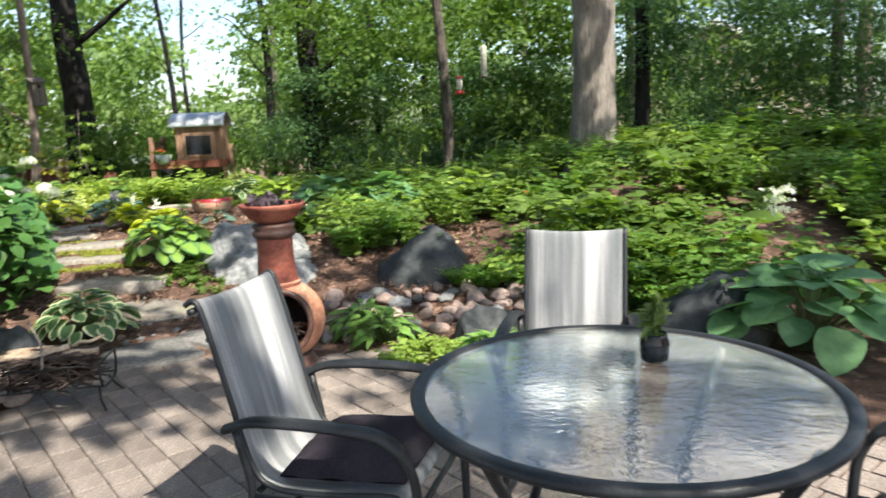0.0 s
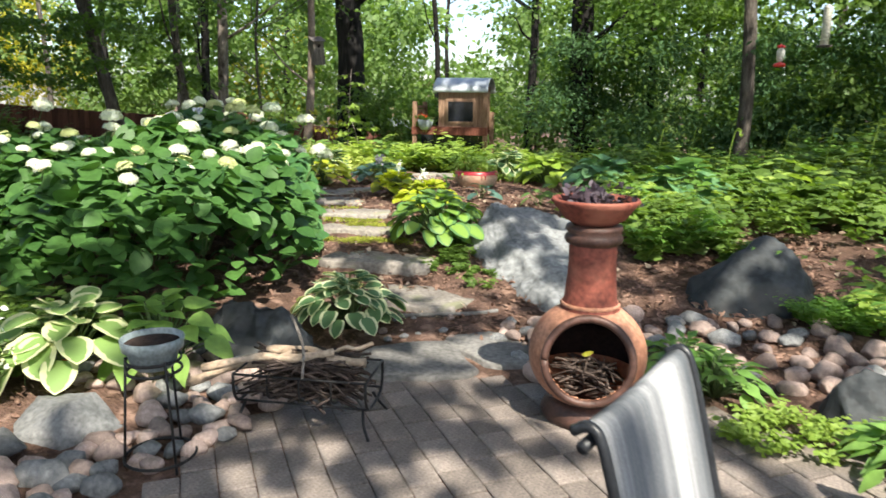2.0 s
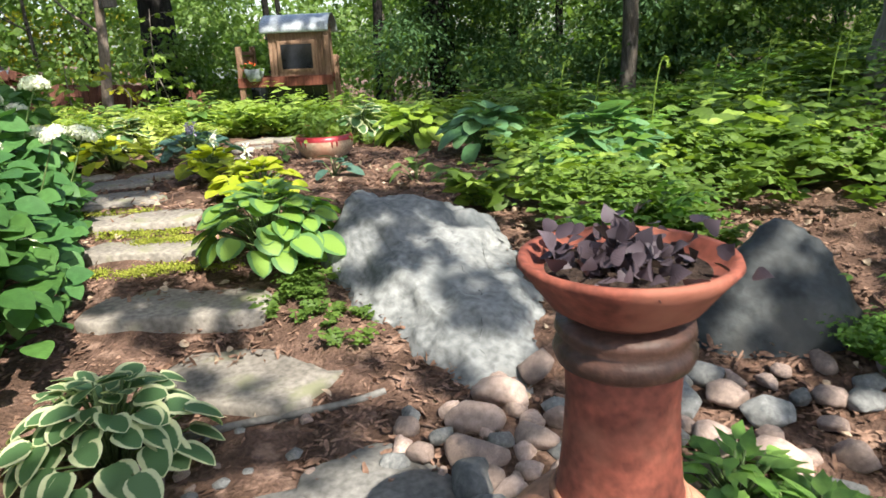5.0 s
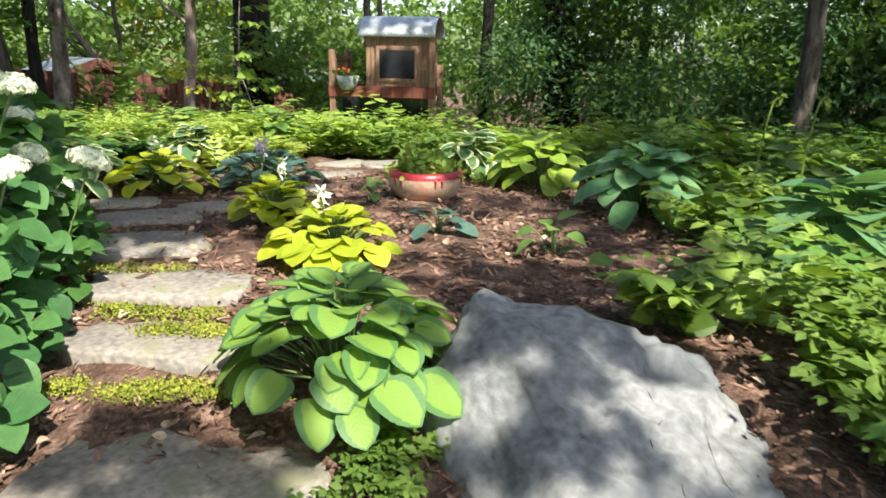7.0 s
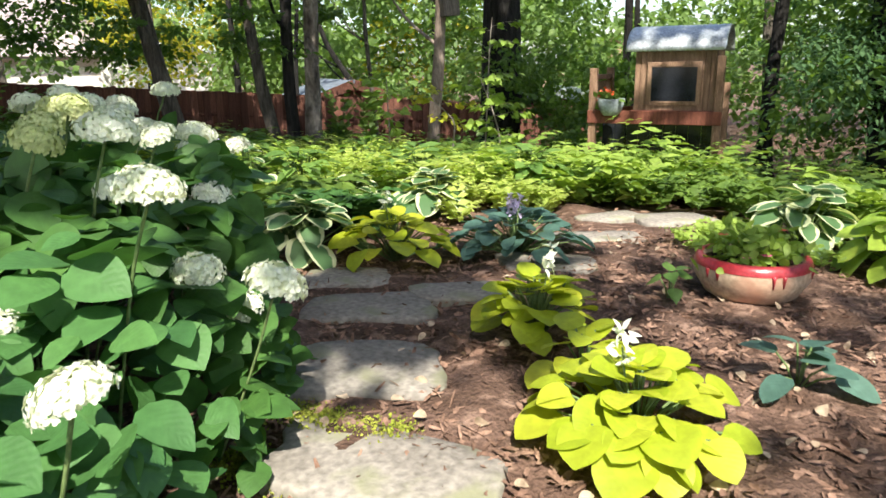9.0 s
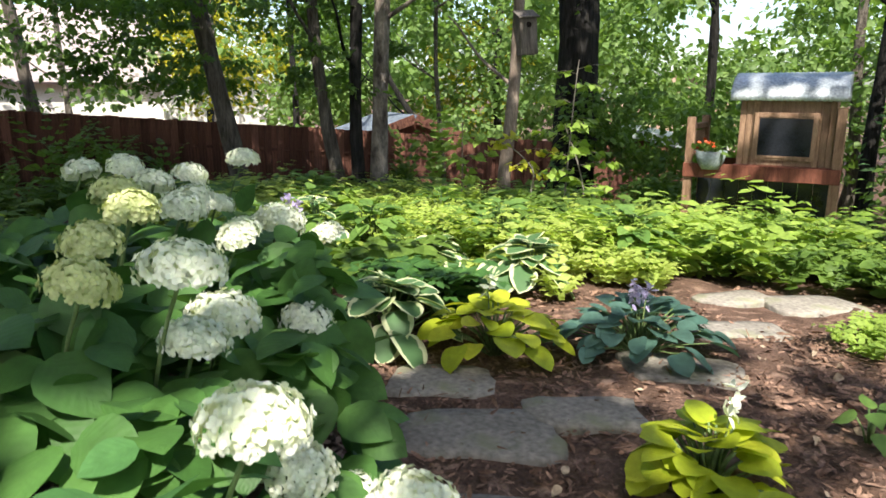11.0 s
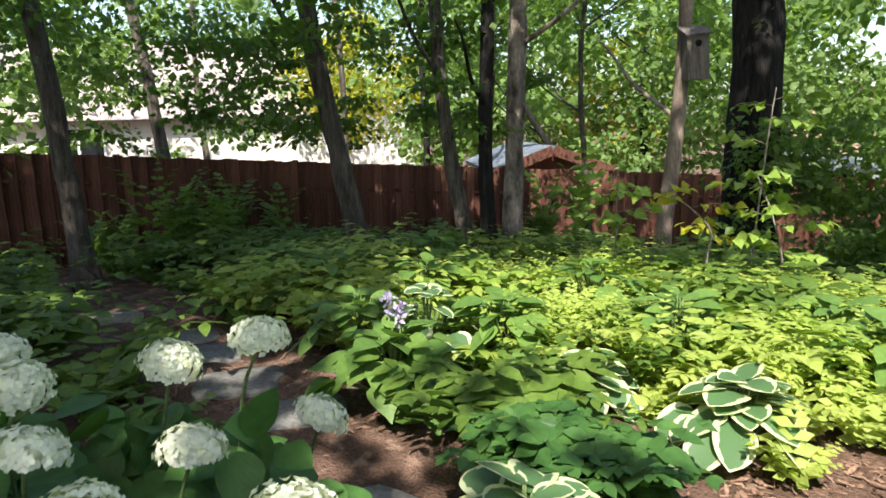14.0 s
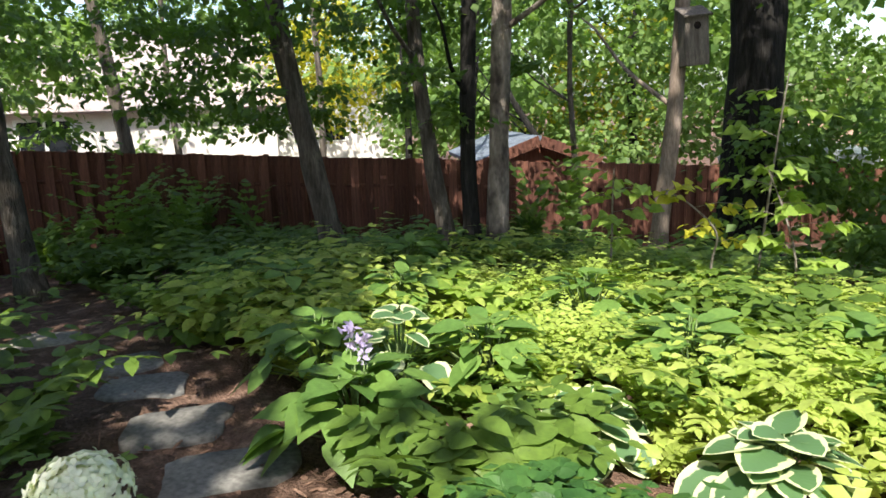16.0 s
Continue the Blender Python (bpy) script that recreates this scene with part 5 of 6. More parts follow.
for z_, r_ in ((0.035, 0.15), (0.4, 0.112), (0.36, 0.112)):
    part("ring", tube([(r_ * math.cos(a), r_ * math.sin(a), z_) for a in np.linspace(0, math.tau, 37)], 0.006, 6), M_IRON, stand)
for k in range(3):
    a = math.radians(100 + 120 * k)
    part("leg", tube([(0.15 * math.cos(a), 0.15 * math.sin(a), 0.0), (0.112 * math.cos(a), 0.112 * math.sin(a), 0.41)], 0.006, 6), M_IRON, stand)
pot = thing("grey_pot", pose(-2.08, 3.14, 0.45) @ Matrix.Scale(0.88, 4), "small grey glazed pot of bare soil on the wire stand", "plant pot")
part("pot", lathe([(0.0, 0.0), (0.085, 0.0), (0.105, 0.02), (0.122, 0.09), (0.142, 0.1), (0.15, 0.15), (0.143, 0.155), (0.135, 0.15), (0.128, 0.12), (0.0, 0.115)], 40), M_GREYPOT, pot)
part("soil", lathe([(0.0, 0.132), (0.07, 0.134), (0.131, 0.126)], 24), M_SOIL, pot)

# ---- red rimmed planter ----
PX, PY = -3.19, 9.65
planter = thing("red_planter", pose(PX, PY, up_at(PX, PY) - 0.01) @ Matrix.Scale(0.95, 4), "low round planter with dripping red rim and flowers", "planter")
part("bowl", lathe([(0.0, 0.0), (0.17, 0.0), (0.24, 0.04), (0.295, 0.13), (0.298, 0.19), (0.285, 0.235), (0.26, 0.24), (0.25, 0.2), (0.0, 0.19)], 56), M_CREAM, planter)
part("glaze", lathe([(0.3, 0.196), (0.3, 0.205), (0.289, 0.238), (0.262, 0.246), (0.255, 0.235)], 56), M_REDGLAZE, planter, "glossy red glaze band")
for k in range(11):
    a = k * math.tau / 11 + 0.2 * math.sin(k * 3)
    l = 0.03 + 0.03 * abs(math.sin(k * 2.3))
    part("drip", tube([(0.298 * math.cos(a), 0.298 * math.sin(a), 0.2), (0.298 * math.cos(a), 0.298 * math.sin(a), 0.18), ((0.298 - l * 0.05) * math.cos(a), (0.298 - l * 0.05) * math.sin(a), 0.18 - l * 0.8)], [0.014, 0.01, 0.004], 6), M_REDGLAZE, planter)
part("soil", lathe([(0.0, 0.215), (0.1, 0.213), (0.258, 0.205)], 30), M_SOIL, planter)
nL = 420
lp = np.stack([RNG.normal(0, 0.11, nL), RNG.normal(0, 0.11, nL), 0.22 + np.abs(RNG.normal(0, 0.07, nL))], -1)
part("foliage", leaf_cloud("foliage", lp, rand_dirs(nL, 0.3), rand_dirs(nL, 1), RNG.uniform(0.04, 0.09, nL), RNG.uniform(0.012, 0.028, nL), M_COVERLIGHT, "oval"), M_COVERLIGHT, planter)
for k, (x_, y_, z_, mt) in enumerate([(0.1, -0.14, 0.28, M_SPENT), (0.02, -0.2, 0.27, M_SPENT), (-0.15, -0.05, 0.34, M_ORANGE), (0.12, 0.05, 0.38, M_ORANGE)]):
    q = np.zeros((7, 3)) + (x_, y_, z_)
    aa = np.arange(7) * math.tau / 7
    part("blossom", leaf_cloud("blossom", q, np.stack([np.cos(aa), np.sin(aa), 0.3 + 0 * aa], -1), np.tile((0.0, 0.0, 1.0), (7, 1)), 0.028, 0.012, mt, "petal"), mt, planter)

# glass ornament, white flower spike and zinnias by the left bed
orn = thing("garden_ornament", pose(-3.2, 3.12, up_at(-3.2, 3.1)), "dark purple glass teardrop ornament on a rod", "ornament")
part("rod", tube([(0, 0, 0), (0, 0, 0.62)], 0.006, 6), M_IRON, orn)
part("drop", lathe([(0, 0.56), (0.05, 0.58), (0.075, 0.64), (0.06, 0.72), (0.03, 0.79), (0.012, 0.85), (0.0, 0.9)], 28), M_PURPLEGLASS, orn)


# ---- hostas ----
def hosta_leaf(seed, mat, l, w, shape="heart"):
    """A stalk and a cupped blade, rising from the origin along +x."""
    z = np.zeros((1, 3))
    me = leaf_cloud("leaf", z, np.array([[1.0, 0, 0]]), np.array([[0, 0, 1.0]]), l, w, mat, shape, 0.16 + 0.08 * math.sin(seed), 0.14)
    return me


LEAVES = {}


def hosta(x, y, n, radius, tall, l, mat, label, seed=0, shape="heart", wfac=0.42, name="hosta", flowers=0, z=None, group="garden hostas"):
    rr = random.Random(seed)
    gz_ = up_at(x, y) if z is None else z
    ob = thing(name, pose(x, y, gz_), label, "plant", group)
    key = (mat.name, round(l, 2), shape)
    if key not in LEAVES:
        LEAVES[key] = [hosta_leaf(s_, mat, l, l * wfac * (0.92 + 0.08 * s_), shape) for s_ in range(3)]
    stalks = bmesh.new()
    n = int(n * (1.1 if mat == M_LIME else 1.4)) if n > 20 else n
    for k in range(n):
        t = (k + 0.5) / n
        a = k * 2.39996 + rr.uniform(-0.6, 0.6)
        out = radius * math.sqrt(t) * rr.uniform(0.8, 1.1)
        lift = tall * (1.05 - 0.62 * t**1.6) * rr.uniform(0.85, 1.12)
        p = Vector((math.cos(a) * max(out - l * 0.5, 0.02), math.sin(a) * max(out - l * 0.5, 0.02), lift))
        pitch = (30 - 50 * t if mat == M_LIME or mat == M_BLUEHOSTA else 26 - 62 * t) + rr.uniform(-11, 11)
        leaf = new("leaf", rr.choice(LEAVES[key]))
        leaf.parent = ob
        sc = rr.uniform(0.85, 1.2) * (0.8 + 0.3 * t)
        leaf.matrix_basis = pose(p.x, p.y, p.z, rr.uniform(-24, 24), -pitch, math.degrees(a) + rr.uniform(-30, 30)) @ Matrix.Scale(sc, 4)
        tube([(p.x * 0.12, p.y * 0.12, 0), (p.x * 0.5, p.y * 0.5, lift * 0.62), p], 0.0045, 5, stalks)
    part("stalk_mass", stalks, M_STEM, ob)["kind"] = "stuff"
    for k in range(flowers):
        a = rr.uniform(0, math.tau)
        hx, hy, hz_ = 0.06 * math.cos(a), 0.06 * math.sin(a), tall + rr.uniform(0.08, 0.16)
        part("flower_stalk", tube([(hx * 0.3, hy * 0.3, 0), (hx, hy, hz_)], 0.004, 5), M_STEM, ob)
        m_ = 22
        q = np.stack([hx + RNG.normal(0, 0.012, m_), hy + RNG.normal(0, 0.012, m_), hz_ - 0.06 + RNG.random(m_) * 0.13], -1)
        part("flower", leaf_cloud("flower", q, rand_dirs(m_, -0.1), rand_dirs(m_, 0.5), 0.045, 0.011, M_LILAC if flowers > 1 else M_WHITEPETAL, "oval"), M_LILAC, ob)
    return ob


hosta(-3.1, 8.0, 66, 0.34, 0.23, 0.13, M_LIME, "glowing lime-yellow hosta with a white bloom", 1, shape="round", wfac=0.53, flowers=1)
hosta(-3.85, 8.6, 60, 0.29, 0.24, 0.115, M_LIME, "smaller lime-green hosta beside the path", 2, shape="round", wfac=0.53, flowers=1)
hosta(-3.45, 8.3, 14, 0.22, 0.2, 0.14, M_LIME, "young lime-green hosta between two larger ones", 22, shape="round", wfac=0.44)
hosta(-5.3, 9.22, 54, 0.37, 0.27, 0.145, M_LIME, "chartreuse hosta with broad puckered leaves", 3, shape="round", wfac=0.53, flowers=1)
hosta(-2.46, 6.84, 84, 0.46, 0.39, 0.15, M_GREENHOSTA, "large two-tone hosta with chartreuse centres", 4, shape="round", wfac=0.48)
hosta(-4.72, 9.78, 70, 0.46, 0.24, 0.13, M_BLUEHOSTA, "low blue-green hosta with lilac flowers", 5, shape="round", wfac=0.4, flowers=3)
hosta(-5.85, 8.95, 26, 0.34, 0.34, 0.2, M_VARHOSTA, "dark green hosta with cream leaf margins", 6, shape="round", wfac=0.45)
hosta(-5.9, 10.4, 30, 0.34, 0.34, 0.2, M_VARHOSTA, "cream-edged hosta in bright sun", 7, shape="round", wfac=0.45)
hosta(-6.75, 10.3, 22, 0.28, 0.26, 0.18, M_VARHOSTA, "small cream-edged hosta at the bed's edge", 8, shape="round", wfac=0.45)
hosta(-7.5, 9.45, 44, 0.5, 0.42, 0.23, M_PLAINHOSTA, "broad green hosta with lilac flower spikes", 9, wfac=0.36, flowers=3)
hosta(-7.85, 9.95, 18, 0.3, 0.5, 0.17, M_VARHOSTA, "yellow-edged hosta behind a green one", 10, shape="round", wfac=0.45)
hosta(-2.35, 5.12, 64, 0.40, 0.34, 0.13, M_VARHOSTA, "bushy cream-edged hosta beside the flagstones", 11, shape="round", wfac=0.45)
hosta(-3.1, 3.5, 30, 0.42, 0.34, 0.19, M_CREAMHOSTA, "big-leaved white-edged hosta among cobbles", 12, shape="round", wfac=0.45)
hosta(-2.78, 3.85, 40, 0.38, 0.38, 0.17, M_LIGHTHOSTA, "light green hosta behind the grey pot", 13, wfac=0.4)
hosta(-0.5, 8.6, 30, 0.5, 0.5, 0.3, M_BIGHOSTA, "large grey-green hosta on the bank", 14, shape="round", wfac=0.42)
hosta(3.05, 4.7, 50, 0.66, 0.5, 0.25, M_BIGHOSTA, "huge broad-leaved hosta beside the dark boulder", 15, shape="round", wfac=0.42)
hosta(-2.5, 10.6, 40, 0.46, 0.36, 0.19, M_LIMEGREEN, "lime-green hosta behind the red planter", 16, shape="round", wfac=0.44)
hosta(-1.6, 9.95, 30, 0.5, 0.42, 0.25, M_BIGHOSTA, "broad grey-green hosta at the edge of the mulch", 31, shape="round", wfac=0.42)
hosta(-3.2, 10.9, 26, 0.36, 0.36, 0.18, M_VARHOSTA, "cream-edged hosta behind the planter", 17, shape="round", wfac=0.45)
hosta(-2.75, 8.7, 9, 0.22, 0.16, 0.13, M_BLUEHOSTA, "small sparse blue hosta in the mulch", 18, shape="round", wfac=0.4)
hosta(-3.5, 9.35, 6, 0.14, 0.16, 0.1, M_PLAINHOSTA, "tiny hosta seedling in the mulch", 19)
hosta(-2.0, 8.6, 8, 0.26, 0.2, 0.14, M_PLAINHOSTA, "sparse green seedling in the mulch", 20)
for k, (x_, y_) in enumerate([(-7.6, 10.4), (-8.3, 9.7), (-6.8, 11.2), (-8.9, 10.7), (-7.9, 11.6), (-9.6, 10.2), (-5.7, 11.6), (-10.4, 10.0), (-9.8, 11.4), (-6.2, 12.1)]):
    hosta(x_, y_, 40, 0.46, 0.42, 0.2, M_PLAINHOSTA, "green hosta in the shade border", 40 + k, shape="oval", wfac=0.3)
for k, (x_, y_) in enumerate([(0.1, 5.0), (-0.1, 5.2), (0.95, 4.45), (1.25, 4.6)]):
    hosta(x_, y_, 60, 0.32, 0.2, 0.13, M_EDGEPLANT, "low bright green clump at the patio edge", 60 + k, shape="lance", wfac=0.22)


# ---- hydrangea ----
def hyd_edge(x, y):
    """How far a place lies inside the hydrangea bed, in metres."""
    right = -(x + 2.75 + 0.66 * (y - 5.3) * (1 if y > 5.3 else 0.12)) - 0.95 * max(0.0, y - 7.5)
    return min(right, y - 3.95 + 0.15 * math.sin(x * 3), 8.4 - y, x + 6.75)


def hyd_top(x, y, e):
    """The shrub's height: quick to rise at its edge, then climbing slowly, with humps."""
    f = min(1.0, e / 0.45)
    crown = 0.86 + 0.32 * float(ss(0.3, 2.4, e)) + 0.16 * float(ss(6.2, 7.2, y))
    return 0.3 + crown * (0.25 + 0.75 * math.sin(f * math.pi / 2)) * (0.95 + 0.24 * noise.noise(Vector((x * 2.0, y * 2.0, 0))))


hyd = thing("hydrangea", pose(-4.6, 6.2, 0.3), "large white hydrangea shrub in full bloom beside the path", "shrub")
hrng = random.Random(77)
HY = []
while len(HY) < 6500:
    x_, y_ = hrng.uniform(-7.4, -2.9), hrng.uniform(3.9, 8.4)
    e = hyd_edge(x_, y_)
    if e < 0.02:
        continue
    ztop = hyd_top(x_, y_, e)
    zz = ztop - (abs(hrng.gauss(0, 0.16)) if hrng.random() < 0.75 else hrng.uniform(0, ztop - 0.25))
    HY.append((x_, y_, max(zz, 0.25), e))
HY = np.array(HY)
C0 = np.array((-4.6, 6.2, 0.3))
HP = HY[:, :3] - C0
out = np.stack([0.5 + 0 * HP[:, 0], -0.35 + 0 * HP[:, 0], 0 * HP[:, 0]], -1) * np.clip(1.2 - HY[:, 3:4], 0, 1)
HD = unit(out + RNG.normal(size=HP.shape) * (0.6, 0.6, 0.25) + (0, 0, -0.12))
HN = unit(np.stack([RNG.normal(0.1, 0.35, len(HP)), RNG.normal(-0.1, 0.35, len(HP)), np.ones(len(HP))], -1))
HL = RNG.uniform(0.1, 0.18, len(HP))
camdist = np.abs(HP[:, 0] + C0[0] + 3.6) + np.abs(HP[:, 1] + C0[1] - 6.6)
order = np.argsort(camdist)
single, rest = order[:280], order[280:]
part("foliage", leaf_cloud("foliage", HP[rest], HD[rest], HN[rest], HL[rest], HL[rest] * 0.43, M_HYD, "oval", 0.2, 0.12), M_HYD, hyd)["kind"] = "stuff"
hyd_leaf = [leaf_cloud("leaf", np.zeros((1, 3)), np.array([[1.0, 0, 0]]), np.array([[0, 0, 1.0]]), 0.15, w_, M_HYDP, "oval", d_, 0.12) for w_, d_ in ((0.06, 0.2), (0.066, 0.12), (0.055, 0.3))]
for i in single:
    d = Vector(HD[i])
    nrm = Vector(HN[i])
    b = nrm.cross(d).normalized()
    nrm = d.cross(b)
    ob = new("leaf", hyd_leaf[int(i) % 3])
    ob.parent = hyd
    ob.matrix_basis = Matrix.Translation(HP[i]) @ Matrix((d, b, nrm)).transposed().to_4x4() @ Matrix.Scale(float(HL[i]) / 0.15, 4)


def flower_head(r, mat, seed):
    """A dome of many four-petalled florets."""
    q = np.random.default_rng(seed)
    n = 200
    k = np.arange(n)
    ph = k * 2.39996
    zz = 1 - 1.25 * (k + 0.5) / n
    ring = np.sqrt(np.maximum(0, 1 - zz**2))
    nrm = np.stack([ring * np.cos(ph), ring * np.sin(ph), zz], -1)
    c = nrm * np.array((r, r, r * 0.72)) * q.uniform(0.78, 1.1, (n, 1))
    P, D, N = [], [], []
    tang = unit(np.cross(nrm, q.normal(size=(n, 3))))
    bit = np.cross(nrm, tang)
    for j in range(4):
        a = j * math.pi / 2
        D.append(unit(tang * math.cos(a) + bit * math.sin(a) + nrm * q.uniform(0.0, 0.9, (n, 1))))
        P.append(c)
        N.append(nrm)
    return leaf_cloud("flower_head", np.concatenate(P), np.concatenate(D), np.concatenate(N), r * 0.155, r * 0.078, mat, "petal", 0.15, 0.15)


HEADS = [flower_head(0.092, M_WHITEPETAL, s_) for s_ in range(3)] + [flower_head(0.085, M_LIMEPETAL, 9)]
spots = [(-5.82, 8.02, 1.57), (-5.98, 7.85, 1.5), (-5.85, 7.51, 1.57), (-6.28, 7.5, 1.52), (-4.99, 7.48, 1.42), (-5.25, 8.03, 1.3), (-5.58, 7.49, 1.53), (-5.37, 7.53, 1.49), (-5.69, 7.8, 1.4), (-5.33, 7.87, 1.37), (-5.12, 7.2, 1.5), (-5.26, 7.43, 1.48), (-5.46, 7.3, 1.52), (-6.07, 8.29, 1.2), (-4.81, 6.96, 1.5), (-4.94, 7.12, 1.55), (-4.51, 6.82, 1.48), (-4.61, 7.19, 1.3), (-4.4, 6.98, 1.5), (-4.68, 7.5, 1.2), (-3.86, 6.8, 1.4), (-4.5, 7.05, 1.3), (-3.93, 7.2, 1.05), (-3.45, 6.4, 1.15), (-3.9, 5.75, 1.2), (-5.23, 5.72, 1.42), (-6.43, 5.93, 1.5), (-4.68, 4.3, 1.28)]
while len(spots) < 118:
    x_, y_ = hrng.uniform(-7.2, -3.2), hrng.uniform(4.2, 7.9)
    e = hyd_edge(x_, y_)
    if e < 0.12 or (x_ < -4.3 and y_ > 6.9) or any((x_ - a) ** 2 + (y_ - b) ** 2 < 0.05 for a, b, _ in spots):
        continue
    spots.append((x_, y_, hyd_top(x_, y_, e) + hrng.uniform(-0.08, 0.06)))
stems = bmesh.new()
for k, p in enumerate(spots):
    q = Vector(p) - Vector(C0)
    hd_ = part("flower_head", HEADS[3] if k in (10, 12, 14, 15, 16) or (k > 26 and k % 4 == 0) else HEADS[k % 3], M_WHITEPETAL, hyd, at=Matrix.Translation(q) @ pose(0, 0, 0, hrng.uniform(-22, 22), hrng.uniform(-22, 22), hrng.uniform(0, 360)) @ Matrix.Scale(hrng.uniform(0.72, 1.0) if k < 27 else hrng.uniform(0.52, 0.85), 4))
    tube(curve([q + Vector((hrng.uniform(-0.5, -0.25), hrng.uniform(-0.2, 0.1), -q.z - 0.1)), q + Vector((-0.14, -0.02, -0.32)), q], 4), 0.005, 5, stems)
part("stem_mass", stems, M_STEM, hyd)["kind"] = "stuff"


# ---- undergrowth ----
def clear_of_path(x, y, gap):
    return all((x - s_[0]) ** 2 + (y - s_[1]) ** 2 > gap * gap for s_ in STONES)


def cover(name, n, inside, seed, mat, label, stem_h=(0.25, 0.5), leaflets=12, size=0.07, arms=7, arch=0.45, gap=0.5, shape="small", width=0.34, bounds=(-12, 6, 3, 15), drift=0.7, thin=-9.0):
    """Arching leafy stems: each plant has some arms, each arm pairs of leaflets."""
    r_ = np.random.default_rng(seed)
    pr = random.Random(seed)
    pts = []
    tries = 0
    while len(pts) < n and tries < n * 60:
        tries += 1
        x_, y_ = pr.uniform(bounds[0], bounds[1]), pr.uniform(bounds[2], bounds[3])
        if inside(x_, y_) and clear_of_path(x_, y_, gap) and noise.noise(Vector((x_ * drift, y_ * drift, seed * 3.7))) > thin:
            pts.append((x_, y_))
    if not pts:
        return
    pts = np.array(pts)
    base_ = np.repeat(np.concatenate([pts, height(pts[:, 0], pts[:, 1])[:, None]], 1), arms, 0)
    m_ = len(base_)
    a = r_.uniform(0, math.tau, m_)
    patch = np.array([noise.noise(Vector((q[0] * 0.9 + seed, q[1] * 0.9, 0))) for q in base_])
    hgt = r_.uniform(*stem_h, m_) * np.clip(0.85 + 1.1 * patch, 0.3, 1.7)
    reach = hgt * r_.uniform(0.4, 1.2, m_) * arch * 2
    t = np.repeat(np.linspace(0.22, 1.0, leaflets // 2), 2)
    t = np.append(t, 1.0) if len(t) < leaflets else t
    X = base_[:, None, 0] + np.cos(a)[:, None] * reach[:, None] * t**1.5
    Y = base_[:, None, 1] + np.sin(a)[:, None] * reach[:, None] * t**1.5
    Z = base_[:, None, 2] + hgt[:, None] * (1.25 * t - 0.45 * t**2.5)
    P = np.stack([X, Y, Z], -1).reshape(-1, 3)
    slope = (hgt[:, None] * (1.25 - 1.125 * t**1.5)).ravel()
    run = (reach[:, None] * 1.5 * t**0.5).ravel()
    ar = np.repeat(a, leaflets)
    along = unit(np.stack([np.cos(ar) * run, np.sin(ar) * run, slope], -1))
    across = np.stack([-np.sin(ar), np.cos(ar), 0 * ar], -1)
    sgn = np.tile(np.where(np.arange(leaflets) % 2, 1.0, -1.0), m_)[:, None]
    tt = np.tile(t, m_)
    D = unit(across * sgn + along * (0.45 + 1.1 * tt**3)[:, None] + r_.normal(size=P.shape) * 0.16 + (0, 0, -0.12))
    N = unit(np.cross(along, across) + (0, 0, 0.35) + r_.normal(size=P.shape) * 0.16)
    L = size * r_.uniform(0.8, 1.2, len(P)) * (0.62 + 0.75 * np.sin(np.pi * np.clip(tt, 0, 1) ** 0.8)) * np.repeat(r_.uniform(0.75, 1.25, m_), leaflets)
    ob = part(name, leaf_cloud(name, P, D, N, L, L * width, mat, shape), mat)
    return tagged(ob, label, "groundcover", kind="stuff")


def right_bank(x, y):
    edge = 7.1 + 0.35 * math.sin(x * 2.1)
    if x > 1.0:
        edge = 5.6 - 0.5 * min(1, (x - 1.0))
    if x < -0.6:
        edge = 7.45
    west = -1.2 + 0.18 * math.sin(y * 3.1) - 1.3 * float(ss(10.4, 11.3, y))
    return x > west and y > edge and not (-0.95 < x < 0.1 and 8.1 < y < 9.1)


def left_field(x, y):
    return (x + 7.3) ** 2 / 0.8 + (y - 9.8) ** 2 / 0.3 > 1 and x < -4.7 and y > 9.0 + 0.25 * math.sin(x * 2) + max(0.0, (-5.2 - x)) * 0.12 and not ((x + 5.2) ** 2 + (y - 9.3) ** 2 < 0.3) and not (x > -5.4 and y < 10.6) and not (-6.9 < x < -5.4 and y < 10.2)


BANK = (-2.4, 6.5, 4.8, 14.5)
cover("groundcover", 420, right_bank, 1, M_COVER, "dense leafy green groundcover on the bank", (0.25, 0.6), 10, 0.075, 8, bounds=BANK, width=0.34)
cover("groundcover", 220, right_bank, 21, M_COVERLIGHT, "fresh light green plants on the bank", (0.25, 0.55), 9, 0.1, 6, shape="mid", bounds=BANK, width=0.3, thin=0.0)
cover("groundcover", 220, right_bank, 22, M_SHADELEAF, "broad-leaved dark plants on the bank", (0.3, 0.7), 8, 0.13, 6, shape="mid", bounds=BANK, width=0.36, thin=-0.05)
cover("fern_bed", 160, right_bank, 2, M_FERN, "soft green ferns on the bank", (0.35, 0.75), 18, 0.075, 8, bounds=BANK, width=0.24, arch=0.6, thin=0.05)
FIELD = (-10.5, -3.6, 9.2, 14.2)
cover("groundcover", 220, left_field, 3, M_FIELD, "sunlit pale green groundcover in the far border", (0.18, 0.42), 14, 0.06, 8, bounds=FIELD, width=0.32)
cover("groundcover", 170, left_field, 23, M_FIELD, "arching sunlit pale stems with long leaves", (0.3, 0.52), 12, 0.11, 6, shape="mid", bounds=FIELD, width=0.24, arch=0.8, thin=0.0)
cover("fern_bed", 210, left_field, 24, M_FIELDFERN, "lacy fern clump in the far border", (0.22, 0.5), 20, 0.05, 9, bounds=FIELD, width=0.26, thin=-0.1)
